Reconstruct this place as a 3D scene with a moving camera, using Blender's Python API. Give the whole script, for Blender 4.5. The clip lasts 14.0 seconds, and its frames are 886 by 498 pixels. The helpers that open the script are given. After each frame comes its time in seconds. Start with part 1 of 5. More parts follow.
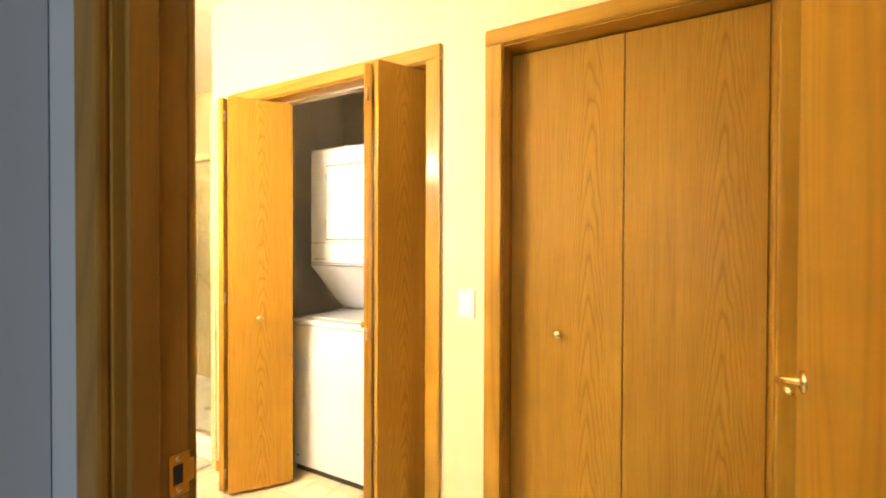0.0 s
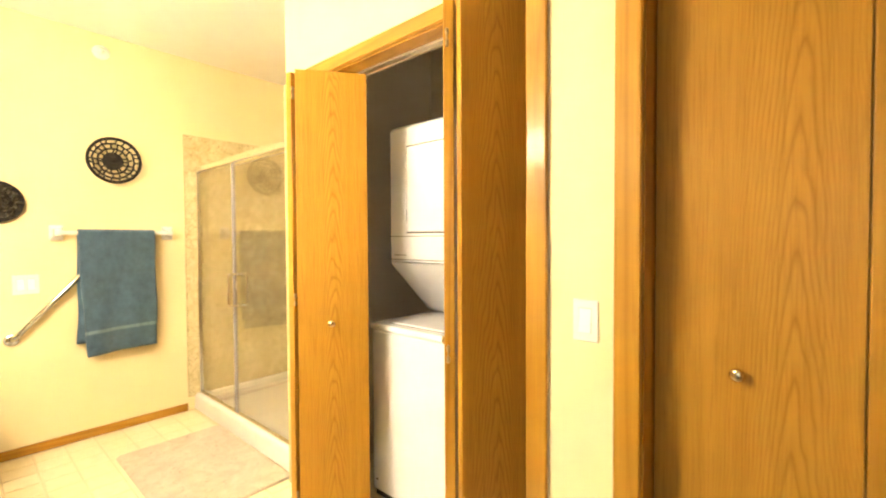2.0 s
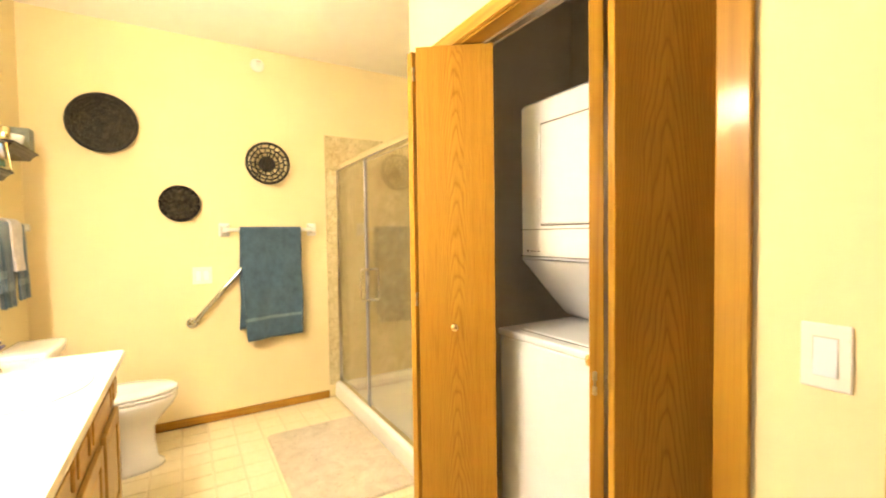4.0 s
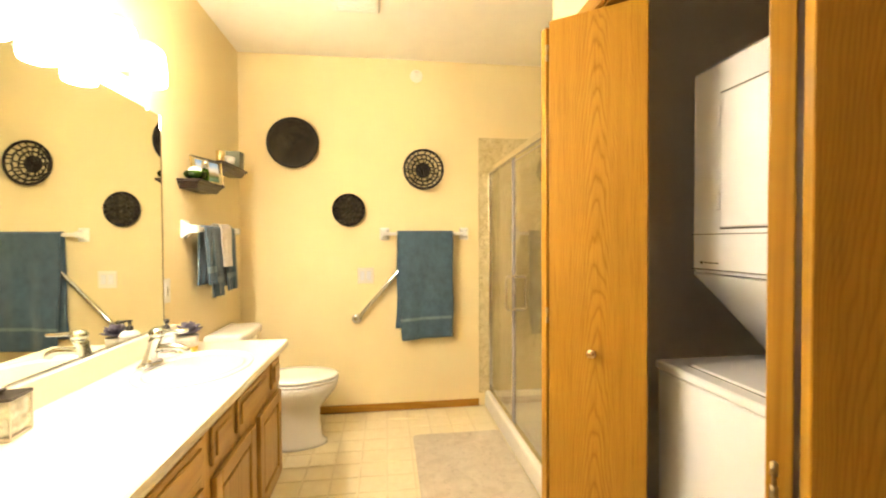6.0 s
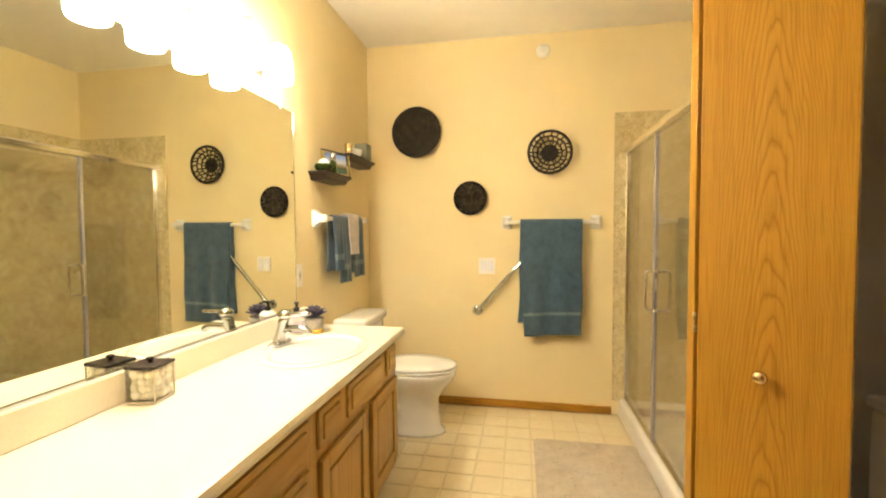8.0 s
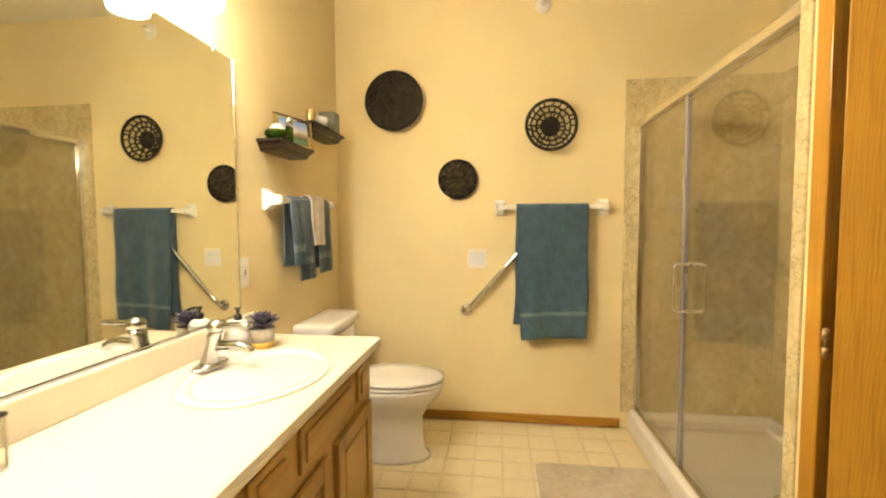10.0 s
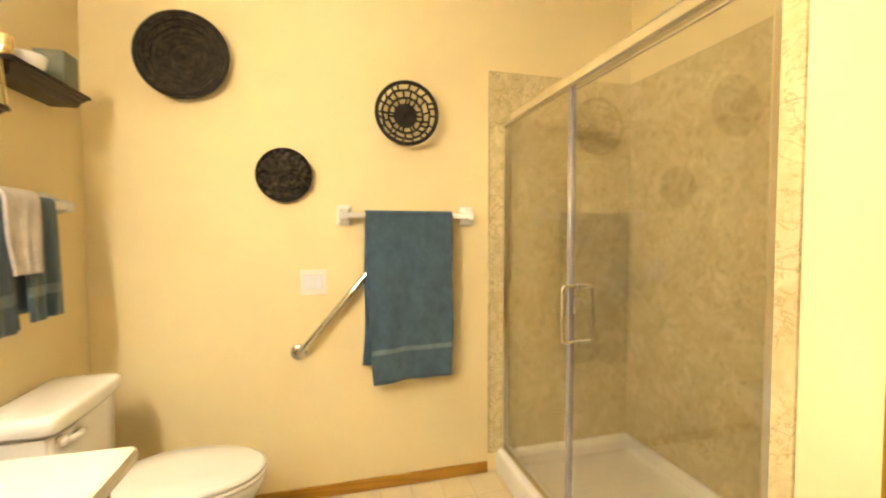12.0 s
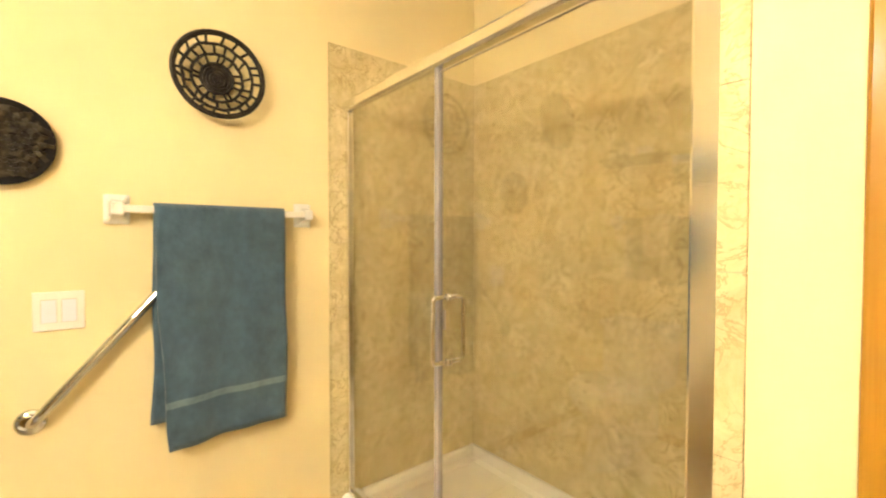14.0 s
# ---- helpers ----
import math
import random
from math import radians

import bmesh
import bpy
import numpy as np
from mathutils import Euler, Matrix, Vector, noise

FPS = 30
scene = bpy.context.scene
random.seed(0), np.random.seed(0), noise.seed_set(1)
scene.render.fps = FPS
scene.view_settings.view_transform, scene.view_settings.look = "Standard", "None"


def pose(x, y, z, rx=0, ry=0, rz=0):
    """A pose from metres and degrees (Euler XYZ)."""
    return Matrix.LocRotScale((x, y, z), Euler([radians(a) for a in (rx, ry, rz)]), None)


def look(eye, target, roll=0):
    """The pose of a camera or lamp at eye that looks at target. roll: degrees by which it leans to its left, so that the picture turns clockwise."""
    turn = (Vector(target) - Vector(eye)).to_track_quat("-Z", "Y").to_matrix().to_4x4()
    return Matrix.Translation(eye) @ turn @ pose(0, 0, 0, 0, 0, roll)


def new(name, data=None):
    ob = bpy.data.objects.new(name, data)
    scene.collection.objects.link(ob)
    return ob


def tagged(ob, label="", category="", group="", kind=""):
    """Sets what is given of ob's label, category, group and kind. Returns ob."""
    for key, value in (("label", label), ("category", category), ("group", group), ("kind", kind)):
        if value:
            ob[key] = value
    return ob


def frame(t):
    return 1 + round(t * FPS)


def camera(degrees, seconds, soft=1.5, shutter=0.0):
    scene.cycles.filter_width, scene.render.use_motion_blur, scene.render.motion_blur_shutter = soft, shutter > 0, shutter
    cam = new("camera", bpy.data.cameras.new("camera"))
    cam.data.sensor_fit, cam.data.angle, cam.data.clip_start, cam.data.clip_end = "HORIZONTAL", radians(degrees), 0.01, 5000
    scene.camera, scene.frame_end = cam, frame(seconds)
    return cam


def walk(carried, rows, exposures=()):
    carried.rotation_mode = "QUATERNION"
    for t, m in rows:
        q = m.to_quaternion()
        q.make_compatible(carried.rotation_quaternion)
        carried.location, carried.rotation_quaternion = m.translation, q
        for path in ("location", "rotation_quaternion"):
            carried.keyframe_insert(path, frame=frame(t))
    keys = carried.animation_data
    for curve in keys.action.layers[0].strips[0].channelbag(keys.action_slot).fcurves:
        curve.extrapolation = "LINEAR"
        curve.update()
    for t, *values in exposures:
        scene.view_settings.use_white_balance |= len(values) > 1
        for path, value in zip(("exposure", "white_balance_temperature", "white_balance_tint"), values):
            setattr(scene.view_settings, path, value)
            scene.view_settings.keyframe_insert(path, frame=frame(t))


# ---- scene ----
cam = camera(91.7, 14.0, soft=2.0, shutter=0.4)
PATH = [
    (0, (3.772, 0.183, 1.283), (2.827, 1.946, 1.26), 0.2),
    (0.5, (3.727, 0.285, 1.289), (2.696, 1.998, 1.257), 0.1),
    (1, (3.676, 0.397, 1.286), (2.542, 2.044, 1.25), -0.0),
    (1.5, (3.609, 0.485, 1.284), (2.388, 2.068, 1.237), -0.2),
    (2, (3.537, 0.564, 1.278), (2.223, 2.072, 1.227), -0.3),
    (2.5, (3.465, 0.625, 1.275), (2.057, 2.044, 1.22), -0.4),
    (3, (3.413, 0.65, 1.277), (1.91, 1.968, 1.212), -0.5),
    (5.5, (3.274, 0.972, 1.26), (1.327, 1.429, 1.219), -0.6),
    (6, (3.233, 1.013, 1.271), (1.25, 1.272, 1.232), -0.3),
    (6.5, (3.192, 1.038, 1.282), (1.193, 1.077, 1.228), -0.1),
    (7, (3.152, 1.079, 1.281), (1.163, 0.885, 1.211), -0.1),
    (7.5, (3.123, 1.112, 1.269), (1.157, 0.748, 1.196), -0.3),
    (9.8, (2.699, 0.971, 1.24), (0.722, 0.699, 1.112), -0.2),
    (10, (2.64, 0.976, 1.227), (0.659, 0.727, 1.112), -0.3),
    (10.5, (2.478, 0.98, 1.225), (0.486, 0.837, 1.124), -0.4),
    (11, (2.318, 0.964, 1.236), (0.321, 1.013, 1.138), -0.3),
    (11.5, (2.19, 0.97, 1.218), (0.207, 1.221, 1.152), -0.3),
    (12, (2.059, 0.925, 1.248), (0.128, 1.44, 1.166), -0.1),
    (12.5, (1.915, 0.874, 1.231), (0.076, 1.657, 1.172), -0.4),
    (13, (1.828, 0.903, 1.224), (0.072, 1.86, 1.187), -0.3),
    (13.5, (1.765, 0.931, 1.228), (0.103, 2.044, 1.192), -0.3),
    (14, (1.717, 0.936, 1.233), (0.167, 2.199, 1.183), 0.1),
]
EXPOSURES = [(0.0, 3.38), (3.0, 3.12), (5.5, 2.80), (7.5, 2.39), (10.0, 2.22), (12.0, 2.50), (14.0, 2.70)]
walk(cam, [(t, look(eye, target, roll)) for t, eye, target, roll in PATH], EXPOSURES)

# ---------------------------------------------------------------- light
world = bpy.data.worlds.new("sky")
scene.world = world
world.use_nodes = True
wn = world.node_tree
sky = wn.nodes.new("ShaderNodeTexSky")
sky.sky_type, sky.sun_disc, sky.sun_elevation, sky.sun_rotation = "NISHITA", False, radians(30), radians(150)
wn.links.new(sky.outputs[0], wn.nodes["Background"].inputs[0])
wn.nodes["Background"].inputs[1].default_value = 0.01

SHADE_POWER, BULB_POWER = 8.5, 43.0      # emission of the vanity shades and of the bulbs in them
LAMP_COLOUR = (1.0, 0.87, 0.695)

# daylight of the bedroom window
window_light = bpy.data.lights.new("window_daylight", "AREA")
window_light.shape, window_light.size, window_light.size_y = "RECTANGLE", 1.3, 1.2
window_light.energy, window_light.color = 2.3, (0.64, 0.82, 1.0)
new("window_daylight", window_light).matrix_world = look((4.2, -2.45, 1.5), (3.9, 0.5, 1.3))


# ---------------------------------------------------------------- materials
def material(name):
    m = bpy.data.materials.new(name)
    m.use_nodes = True
    return m, m.node_tree, m.node_tree.nodes["Principled BSDF"]


def ramp(nt, fac, stops):
    r = nt.nodes.new("ShaderNodeValToRGB")
    while len(r.color_ramp.elements) < len(stops):
        r.color_ramp.elements.new(0.5)
    for e, (p, c) in zip(r.color_ramp.elements, stops):
        e.position, e.color = p, (*c, 1)
    nt.links.new(fac, r.inputs[0])
    return r.outputs[0]


def coords(nt, scale=(1, 1, 1), shuffle=False, kind="Object"):
    tc = nt.nodes.new("ShaderNodeTexCoord")
    mp = nt.nodes.new("ShaderNodeMapping")
    mp.inputs["Scale"].default_value = scale
    nt.links.new(tc.outputs[kind], mp.inputs[0])
    if shuffle:
        info = nt.nodes.new("ShaderNodeObjectInfo")
        mul = nt.nodes.new("ShaderNodeMath")
        mul.operation = "MULTIPLY"
        mul.inputs[1].default_value = 37.0
        nt.links.new(info.outputs["Random"], mul.inputs[0])
        nt.links.new(mul.outputs[0], mp.inputs["Location"])
    return mp.outputs[0]


def noise_tex(nt, vec, scale, detail=4.0, rough=0.55, distortion=0.0):
    n = nt.nodes.new("ShaderNodeTexNoise")
    n.inputs["Scale"].default_value = scale
    n.inputs["Detail"].default_value = detail
    n.inputs["Roughness"].default_value = rough
    n.inputs["Distortion"].default_value = distortion
    nt.links.new(vec, n.inputs["Vector"])
    return n.outputs["Fac"]


def mix_colour(nt, fac, a, b, blend="MIX"):
    m = nt.nodes.new("ShaderNodeMix")
    m.data_type, m.blend_type = "RGBA", blend
    for sock, v in ((m.inputs[0], fac), (m.inputs[6], a), (m.inputs[7], b)):
        if hasattr(v, "is_output"):
            nt.links.new(v, sock)
        elif isinstance(v, tuple):
            sock.default_value = (*v, 1)
        else:
            sock.default_value = v
    return m.outputs[2]


def math_node(nt, op, a, b=0.0):
    m = nt.nodes.new("ShaderNodeMath")
    m.operation = op
    for sock, v in zip(m.inputs, (a, b)):
        if hasattr(v, "is_output"):
            nt.links.new(v, sock)
        else:
            sock.default_value = v
    return m.outputs[0]


def bump(nt, bsdf, height, strength=0.2, distance=0.01):
    b = nt.nodes.new("ShaderNodeBump")
    b.inputs["Strength"].default_value = strength
    b.inputs["Distance"].default_value = distance
    nt.links.new(height, b.inputs["Height"])
    nt.links.new(b.outputs[0], bsdf.inputs["Normal"])


def plain(name, colour, rough=0.5, metal=0.0, spread=0.06, scale=9.0, grain=0.0, grain_scale=300.0, coat=0.0):
    """Colour with a broad mottling and, if asked, a fine relief."""
    m, nt, b = material(name)
    vec = coords(nt)
    n = noise_tex(nt, vec, scale)
    dark, light = (tuple(min(1, c * k) for c in colour) for k in (1 - spread, 1 + spread))
    nt.links.new(ramp(nt, n, [(0.3, dark), (0.7, light)]), b.inputs["Base Color"])
    b.inputs["Roughness"].default_value = rough
    b.inputs["Metallic"].default_value = metal
    b.inputs["Coat Weight"].default_value = coat
    if grain:
        bump(nt, b, noise_tex(nt, vec, grain_scale, 2), grain, 0.003)
    return m


def oak(name, light, mid, dark, axis="z", rough=0.38, bands=16.0, width=2.2):
    """Oak veneer: cathedral figure from the level lines of a long-drawn noise, with fine pores along the grain."""
    m, nt, b = material(name)
    long_, fine = {"z": ((width, width, 0.22), (1, 1, 0.018)), "x": ((0.22, width, width), (0.018, 1, 1)), "y": ((width, 0.22, width), (1, 0.018, 1))}[axis]
    figure = noise_tex(nt, coords(nt, long_, True), 1.35, 1.2, 0.4, 0.15)
    rings = math_node(nt, "FRACT", math_node(nt, "MULTIPLY", figure, bands))
    tone = ramp(nt, rings, [(0.0, mid), (0.35, light), (0.62, mid), (0.86, dark), (1.0, mid)])
    pores = noise_tex(nt, coords(nt, fine, True), 260.0, 3, 0.6)
    streak = noise_tex(nt, coords(nt, fine, True), 45.0, 3, 0.5)
    col = mix_colour(nt, math_node(nt, "MULTIPLY", ramp(nt, pores, [(0.36, (1, 1, 1)), (0.5, (0, 0, 0))]), 0.45), tone, dark)
    col = mix_colour(nt, 0.55, col, ramp(nt, streak, [(0.3, mid), (0.7, light)]))
    nt.links.new(col, b.inputs["Base Color"])
    b.inputs["Roughness"].default_value = rough
    b.inputs["Specular IOR Level"].default_value = 0.2
    b.inputs["Coat Weight"].default_value = 0.28
    b.inputs["Coat Roughness"].default_value = 0.13
    bump(nt, b, pores, 0.08, 0.002)
    return m


def veneer(name, light, mid, dark, centre=0.15, spacing=11.0, bow=34.0):
    """Flat-sawn oak veneer: nested arches up the middle of a leaf, straight grain beside them, fine pores."""
    m, nt, b = material(name)
    sep = nt.nodes.new("ShaderNodeSeparateXYZ")
    nt.links.new(coords(nt), sep.inputs[0])
    info = nt.nodes.new("ShaderNodeObjectInfo")
    off = math_node(nt, "MULTIPLY", info.outputs["Random"], 3.0)
    half = nt.nodes.new("ShaderNodeCombineXYZ")     # leaves are book-matched: the figure mirrors about the joint
    nt.links.new(math_node(nt, "ABSOLUTE", math_node(nt, "SUBTRACT", sep.outputs[0], centre)), half.inputs[0])
    nt.links.new(math_node(nt, "ADD", sep.outputs[2], off), half.inputs[2])

    def mirrored(scale):
        mp = nt.nodes.new("ShaderNodeMapping")
        mp.inputs["Scale"].default_value = scale
        nt.links.new(half.outputs[0], mp.inputs[0])
        return mp.outputs[0]

    wob = noise_tex(nt, mirrored((5, 5, 1.1)), 1.6, 3, 0.5)
    side = math_node(nt, "ABSOLUTE", math_node(nt, "ADD", math_node(nt, "SUBTRACT", sep.outputs[0], centre), math_node(nt, "MULTIPLY", math_node(nt, "SUBTRACT", wob, 0.5), 0.06)))
    arch = math_node(nt, "MULTIPLY", math_node(nt, "POWER", side, 1.55), bow)
    fine_wob = noise_tex(nt, mirrored((30, 30, 4)), 1.0, 3, 0.6)
    f = math_node(nt, "ADD", math_node(nt, "ADD", sep.outputs[2], arch), math_node(nt, "ADD", off, math_node(nt, "MULTIPLY", math_node(nt, "ADD", wob, math_node(nt, "MULTIPLY", fine_wob, 0.25)), 0.34)))
    rings = math_node(nt, "FRACT", math_node(nt, "MULTIPLY", f, spacing))
    tone = ramp(nt, rings, [(0.0, mid), (0.3, light), (0.66, light), (0.88, dark), (1.0, mid)])
    pores = noise_tex(nt, coords(nt, (1, 1, 0.018), True), 300.0, 3, 0.6)
    streak = noise_tex(nt, coords(nt, (1, 1, 0.012), True), 38.0, 4, 0.6)
    broad = noise_tex(nt, coords(nt, (1, 1, 0.3), True), 3.0, 3)
    fade = math_node(nt, "MINIMUM", math_node(nt, "ADD", math_node(nt, "MULTIPLY", side, 2.6), 0.42), 0.88)
    col = mix_colour(nt, fade, tone, ramp(nt, streak, [(0.28, mid), (0.72, light)]))
    col = mix_colour(nt, math_node(nt, "MULTIPLY", ramp(nt, pores, [(0.36, (1, 1, 1)), (0.5, (0, 0, 0))]), 0.38), col, dark)
    col = mix_colour(nt, math_node(nt, "MULTIPLY", ramp(nt, broad, [(0.4, (0, 0, 0)), (0.75, (1, 1, 1))]), 0.22), col, dark)
    nt.links.new(col, b.inputs["Base Color"])
    b.inputs["Roughness"].default_value = 0.46
    b.inputs["Specular IOR Level"].default_value = 0.18
    b.inputs["Coat Weight"].default_value = 0.05
    b.inputs["Coat Roughness"].default_value = 0.25
    bump(nt, b, pores, 0.08, 0.002)
    return m


OAK = dict(light=(0.475, 0.252, 0.032), mid=(0.395, 0.198, 0.021), dark=(0.235, 0.098, 0.009))
PALE = dict(light=(0.54, 0.345, 0.105), mid=(0.475, 0.285, 0.078), dark=(0.32, 0.175, 0.040))
M_OAK, M_OAK_X, M_OAK_Y = (oak("golden_oak_" + a, axis=a, **OAK) for a in "zxy")
M_VENEER = veneer("golden_oak_veneer", **OAK)
M_VENEER_WIDE = veneer("golden_oak_veneer_wide", centre=0.29, spacing=7.0, bow=48.0, **OAK)
M_CAB, M_CAB_X = (oak("honey_oak_" + a, axis=a, rough=0.42, **PALE) for a in "zx")
M_FRAME = oak("worn_door_frame", (0.44, 0.225, 0.035), (0.37, 0.18, 0.026), (0.23, 0.10, 0.012))


def wall_paint(name, colour):
    m, nt, b = material(name)
    vec = coords(nt)
    broad, peel = noise_tex(nt, vec, 1.3, 5), noise_tex(nt, vec, 160, 2)
    dark, light = tuple(c * 0.965 for c in colour), tuple(min(1, c * 1.03) for c in colour)
    nt.links.new(ramp(nt, broad, [(0.3, dark), (0.7, light)]), b.inputs["Base Color"])
    b.inputs["Roughness"].default_value = 0.75
    b.inputs["Specular IOR Level"].default_value = 0.2
    bump(nt, b, peel, 0.12, 0.002)
    return m


M_WALL = wall_paint("cream_wall_paint", (0.82, 0.694, 0.405))
M_GREY_WALL = wall_paint("grey_wall_paint", (0.86, 0.79, 0.69))
M_BED_WALL = wall_paint("bedroom_wall_paint", (0.55, 0.55, 0.56))
M_CEIL = plain("ceiling_paint", (0.90, 0.86, 0.76), 0.8, spread=0.015, grain=0.15, grain_scale=120)
M_WHITE = plain("white_enamel", (0.80, 0.82, 0.89), 0.22, spread=0.02, coat=0.3)
M_PORCELAIN = plain("porcelain", (0.84, 0.84, 0.82), 0.08, spread=0.015, coat=0.5)
M_SINK = plain("white_porcelain", (0.84, 0.82, 0.77), 0.10, spread=0.015, coat=0.4)
M_PLASTIC = plain("white_plastic", (0.83, 0.80, 0.74), 0.35, spread=0.02)
M_ACRYLIC = plain("shower_acrylic", (0.84, 0.82, 0.77), 0.25, spread=0.03)
M_LAMINATE = plain("cream_laminate", (0.80, 0.745, 0.61), 0.33, spread=0.03, scale=140)
M_CHROME = plain("chrome", (0.58, 0.60, 0.61), 0.05, 1.0, spread=0.02)
M_BRASS = plain("brass", (0.78, 0.63, 0.34), 0.18, 1.0, spread=0.05)
M_HINGE = plain("worn_brass", (0.40, 0.32, 0.19), 0.3, 1.0, spread=0.15)
M_NICKEL = plain("brushed_nickel", (0.62, 0.56, 0.48), 0.32, 1.0, spread=0.05)
M_DARK = plain("dark_gap", (0.03, 0.025, 0.02), 0.6)
M_SEAL = plain("grey_seal", (0.46, 0.44, 0.47), 0.22, 0.35, spread=0.03)
M_BLACK = plain("black_plastic", (0.02, 0.018, 0.018), 0.3)
M_LID = plain("dark_bronze_lid", (0.045, 0.035, 0.03), 0.35, 0.3)
M_SHELF = oak("espresso_wood", (0.026, 0.014, 0.009), (0.020, 0.011, 0.007), (0.013, 0.007, 0.004), "x", 0.4)


def wicker(name, tones=((0.006, 0.005, 0.004), (0.018, 0.013, 0.008), (0.050, 0.038, 0.022))):
    """Dark-dyed cane: near-black strands with brown worn ones between."""
    m, nt, b = material(name)
    vec = coords(nt)
    strand, fibre = noise_tex(nt, vec, 42, 3, 0.6, 0.6), noise_tex(nt, vec, 260, 2)
    nt.links.new(ramp(nt, strand, list(zip((0.40, 0.56, 0.72), tones))), b.inputs["Base Color"])
    b.inputs["Roughness"].default_value = 0.32
    b.inputs["Specular IOR Level"].default_value = 0.4
    bump(nt, b, fibre, 0.9, 0.003)
    return m


M_WICKER = wicker("black_wicker")
M_COIL = wicker("dark_brown_wicker", ((0.014, 0.011, 0.007), (0.050, 0.040, 0.022), (0.105, 0.085, 0.050)))
# near-black backing of the baskets: shade between the strands put into its colour
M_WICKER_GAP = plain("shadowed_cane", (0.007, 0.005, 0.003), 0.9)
M_COTTON = plain("cotton", (0.85, 0.83, 0.78), 0.95, grain=0.8, grain_scale=150)
M_GAP = plain("grey_gap", (0.62, 0.57, 0.48), 0.6)
M_ALU = plain("polished_aluminium", (0.88, 0.87, 0.85), 0.17, 1.0, spread=0.03)
M_SEAM = plain("pencil_seam", (0.07, 0.065, 0.06), 0.5)
M_CARPET = plain("bedroom_carpet", (0.32, 0.29, 0.25), 0.95, grain=0.8, grain_scale=400)


def terry(name, colour):
    m, nt, b = material(name)
    vec = coords(nt)
    loops, patch = noise_tex(nt, vec, 420, 2), noise_tex(nt, coords(nt, (1, 1, 0.7)), 22, 6, 0.7)
    a, c = tuple(k * 0.70 for k in colour), tuple(min(1, k * 1.2) for k in colour)
    nt.links.new(ramp(nt, patch, [(0.3, a), (0.7, c)]), b.inputs["Base Color"])
    b.inputs["Roughness"].default_value = 0.95
    b.inputs["Sheen Weight"].default_value = 0.35
    bump(nt, b, loops, 0.7, 0.004)
    return m


M_TOWEL = terry("blue_terry", (0.056, 0.108, 0.165))
M_TOWEL_BAND = terry("blue_woven_band", (0.15, 0.22, 0.26))
M_TOWEL_LIGHT = terry("light_terry", (0.66, 0.60, 0.54))


def marble(name, base, vein, light):
    """Beige cultured marble with short wavering brown veins."""
    m, nt, b = material(name)
    vec = coords(nt)
    cloud = noise_tex(nt, vec, 9.0, 8, 0.7, 0.8)
    v = noise_tex(nt, vec, 12.0, 8, 0.62, 1.6)
    line = math_node(nt, "ABSOLUTE", math_node(nt, "SUBTRACT", v, 0.5))
    mask = noise_tex(nt, vec, 9.0, 3)
    vein_f = math_node(nt, "MULTIPLY", ramp(nt, line, [(0.0, (1, 1, 1)), (0.034, (0, 0, 0))]), ramp(nt, mask, [(0.36, (0, 0, 0)), (0.54, (1, 1, 1))]))
    col = mix_colour(nt, math_node(nt, "MULTIPLY", vein_f, 0.6), ramp(nt, cloud, [(0.3, base), (0.7, light)]), vein)
    nt.links.new(col, b.inputs["Base Color"])
    b.inputs["Roughness"].default_value = 0.26
    return m


M_MARBLE = marble("beige_marble", (0.52, 0.425, 0.215), (0.30, 0.21, 0.09), (0.77, 0.665, 0.40))


def vinyl(name):
    """Cream sheet vinyl, mottled, each square a little different."""
    m, nt, b = material(name)
    vec = coords(nt, kind="Object", shuffle=True)
    info = nt.nodes.new("ShaderNodeObjectInfo")
    cloud = noise_tex(nt, vec, 26, 5)
    col = mix_colour(nt, math_node(nt, "MULTIPLY", info.outputs["Random"], 0.5), ramp(nt, cloud, [(0.3, (0.80, 0.69, 0.46)), (0.7, (0.86, 0.77, 0.55))]), (0.77, 0.66, 0.42))
    nt.links.new(col, b.inputs["Base Color"])
    b.inputs["Roughness"].default_value = 0.3
    bump(nt, b, cloud, 0.08, 0.002)
    return m


M_VINYL = vinyl("cream_vinyl")
M_VINYL_JOINT = plain("vinyl_joint", (0.75, 0.645, 0.42), 0.4)


def rug_material():
    m, nt, b = material("beige_bath_mat")
    vec = coords(nt)
    cloud, fleck, pile = noise_tex(nt, vec, 9, 6, 0.7, 0.8), noise_tex(nt, vec, 34, 4, 0.7, 1.0), noise_tex(nt, vec, 500, 2)
    col = mix_colour(nt, math_node(nt, "MULTIPLY", ramp(nt, fleck, [(0.56, (0, 0, 0)), (0.68, (1, 1, 1))]), 0.5), ramp(nt, cloud, [(0.3, (0.55, 0.47, 0.36)), (0.7, (0.72, 0.64, 0.52))]), (0.36, 0.28, 0.20))
    nt.links.new(col, b.inputs["Base Color"])
    b.inputs["Roughness"].default_value = 0.95
    bump(nt, b, pile, 0.8, 0.004)
    return m


M_RUG = rug_material()


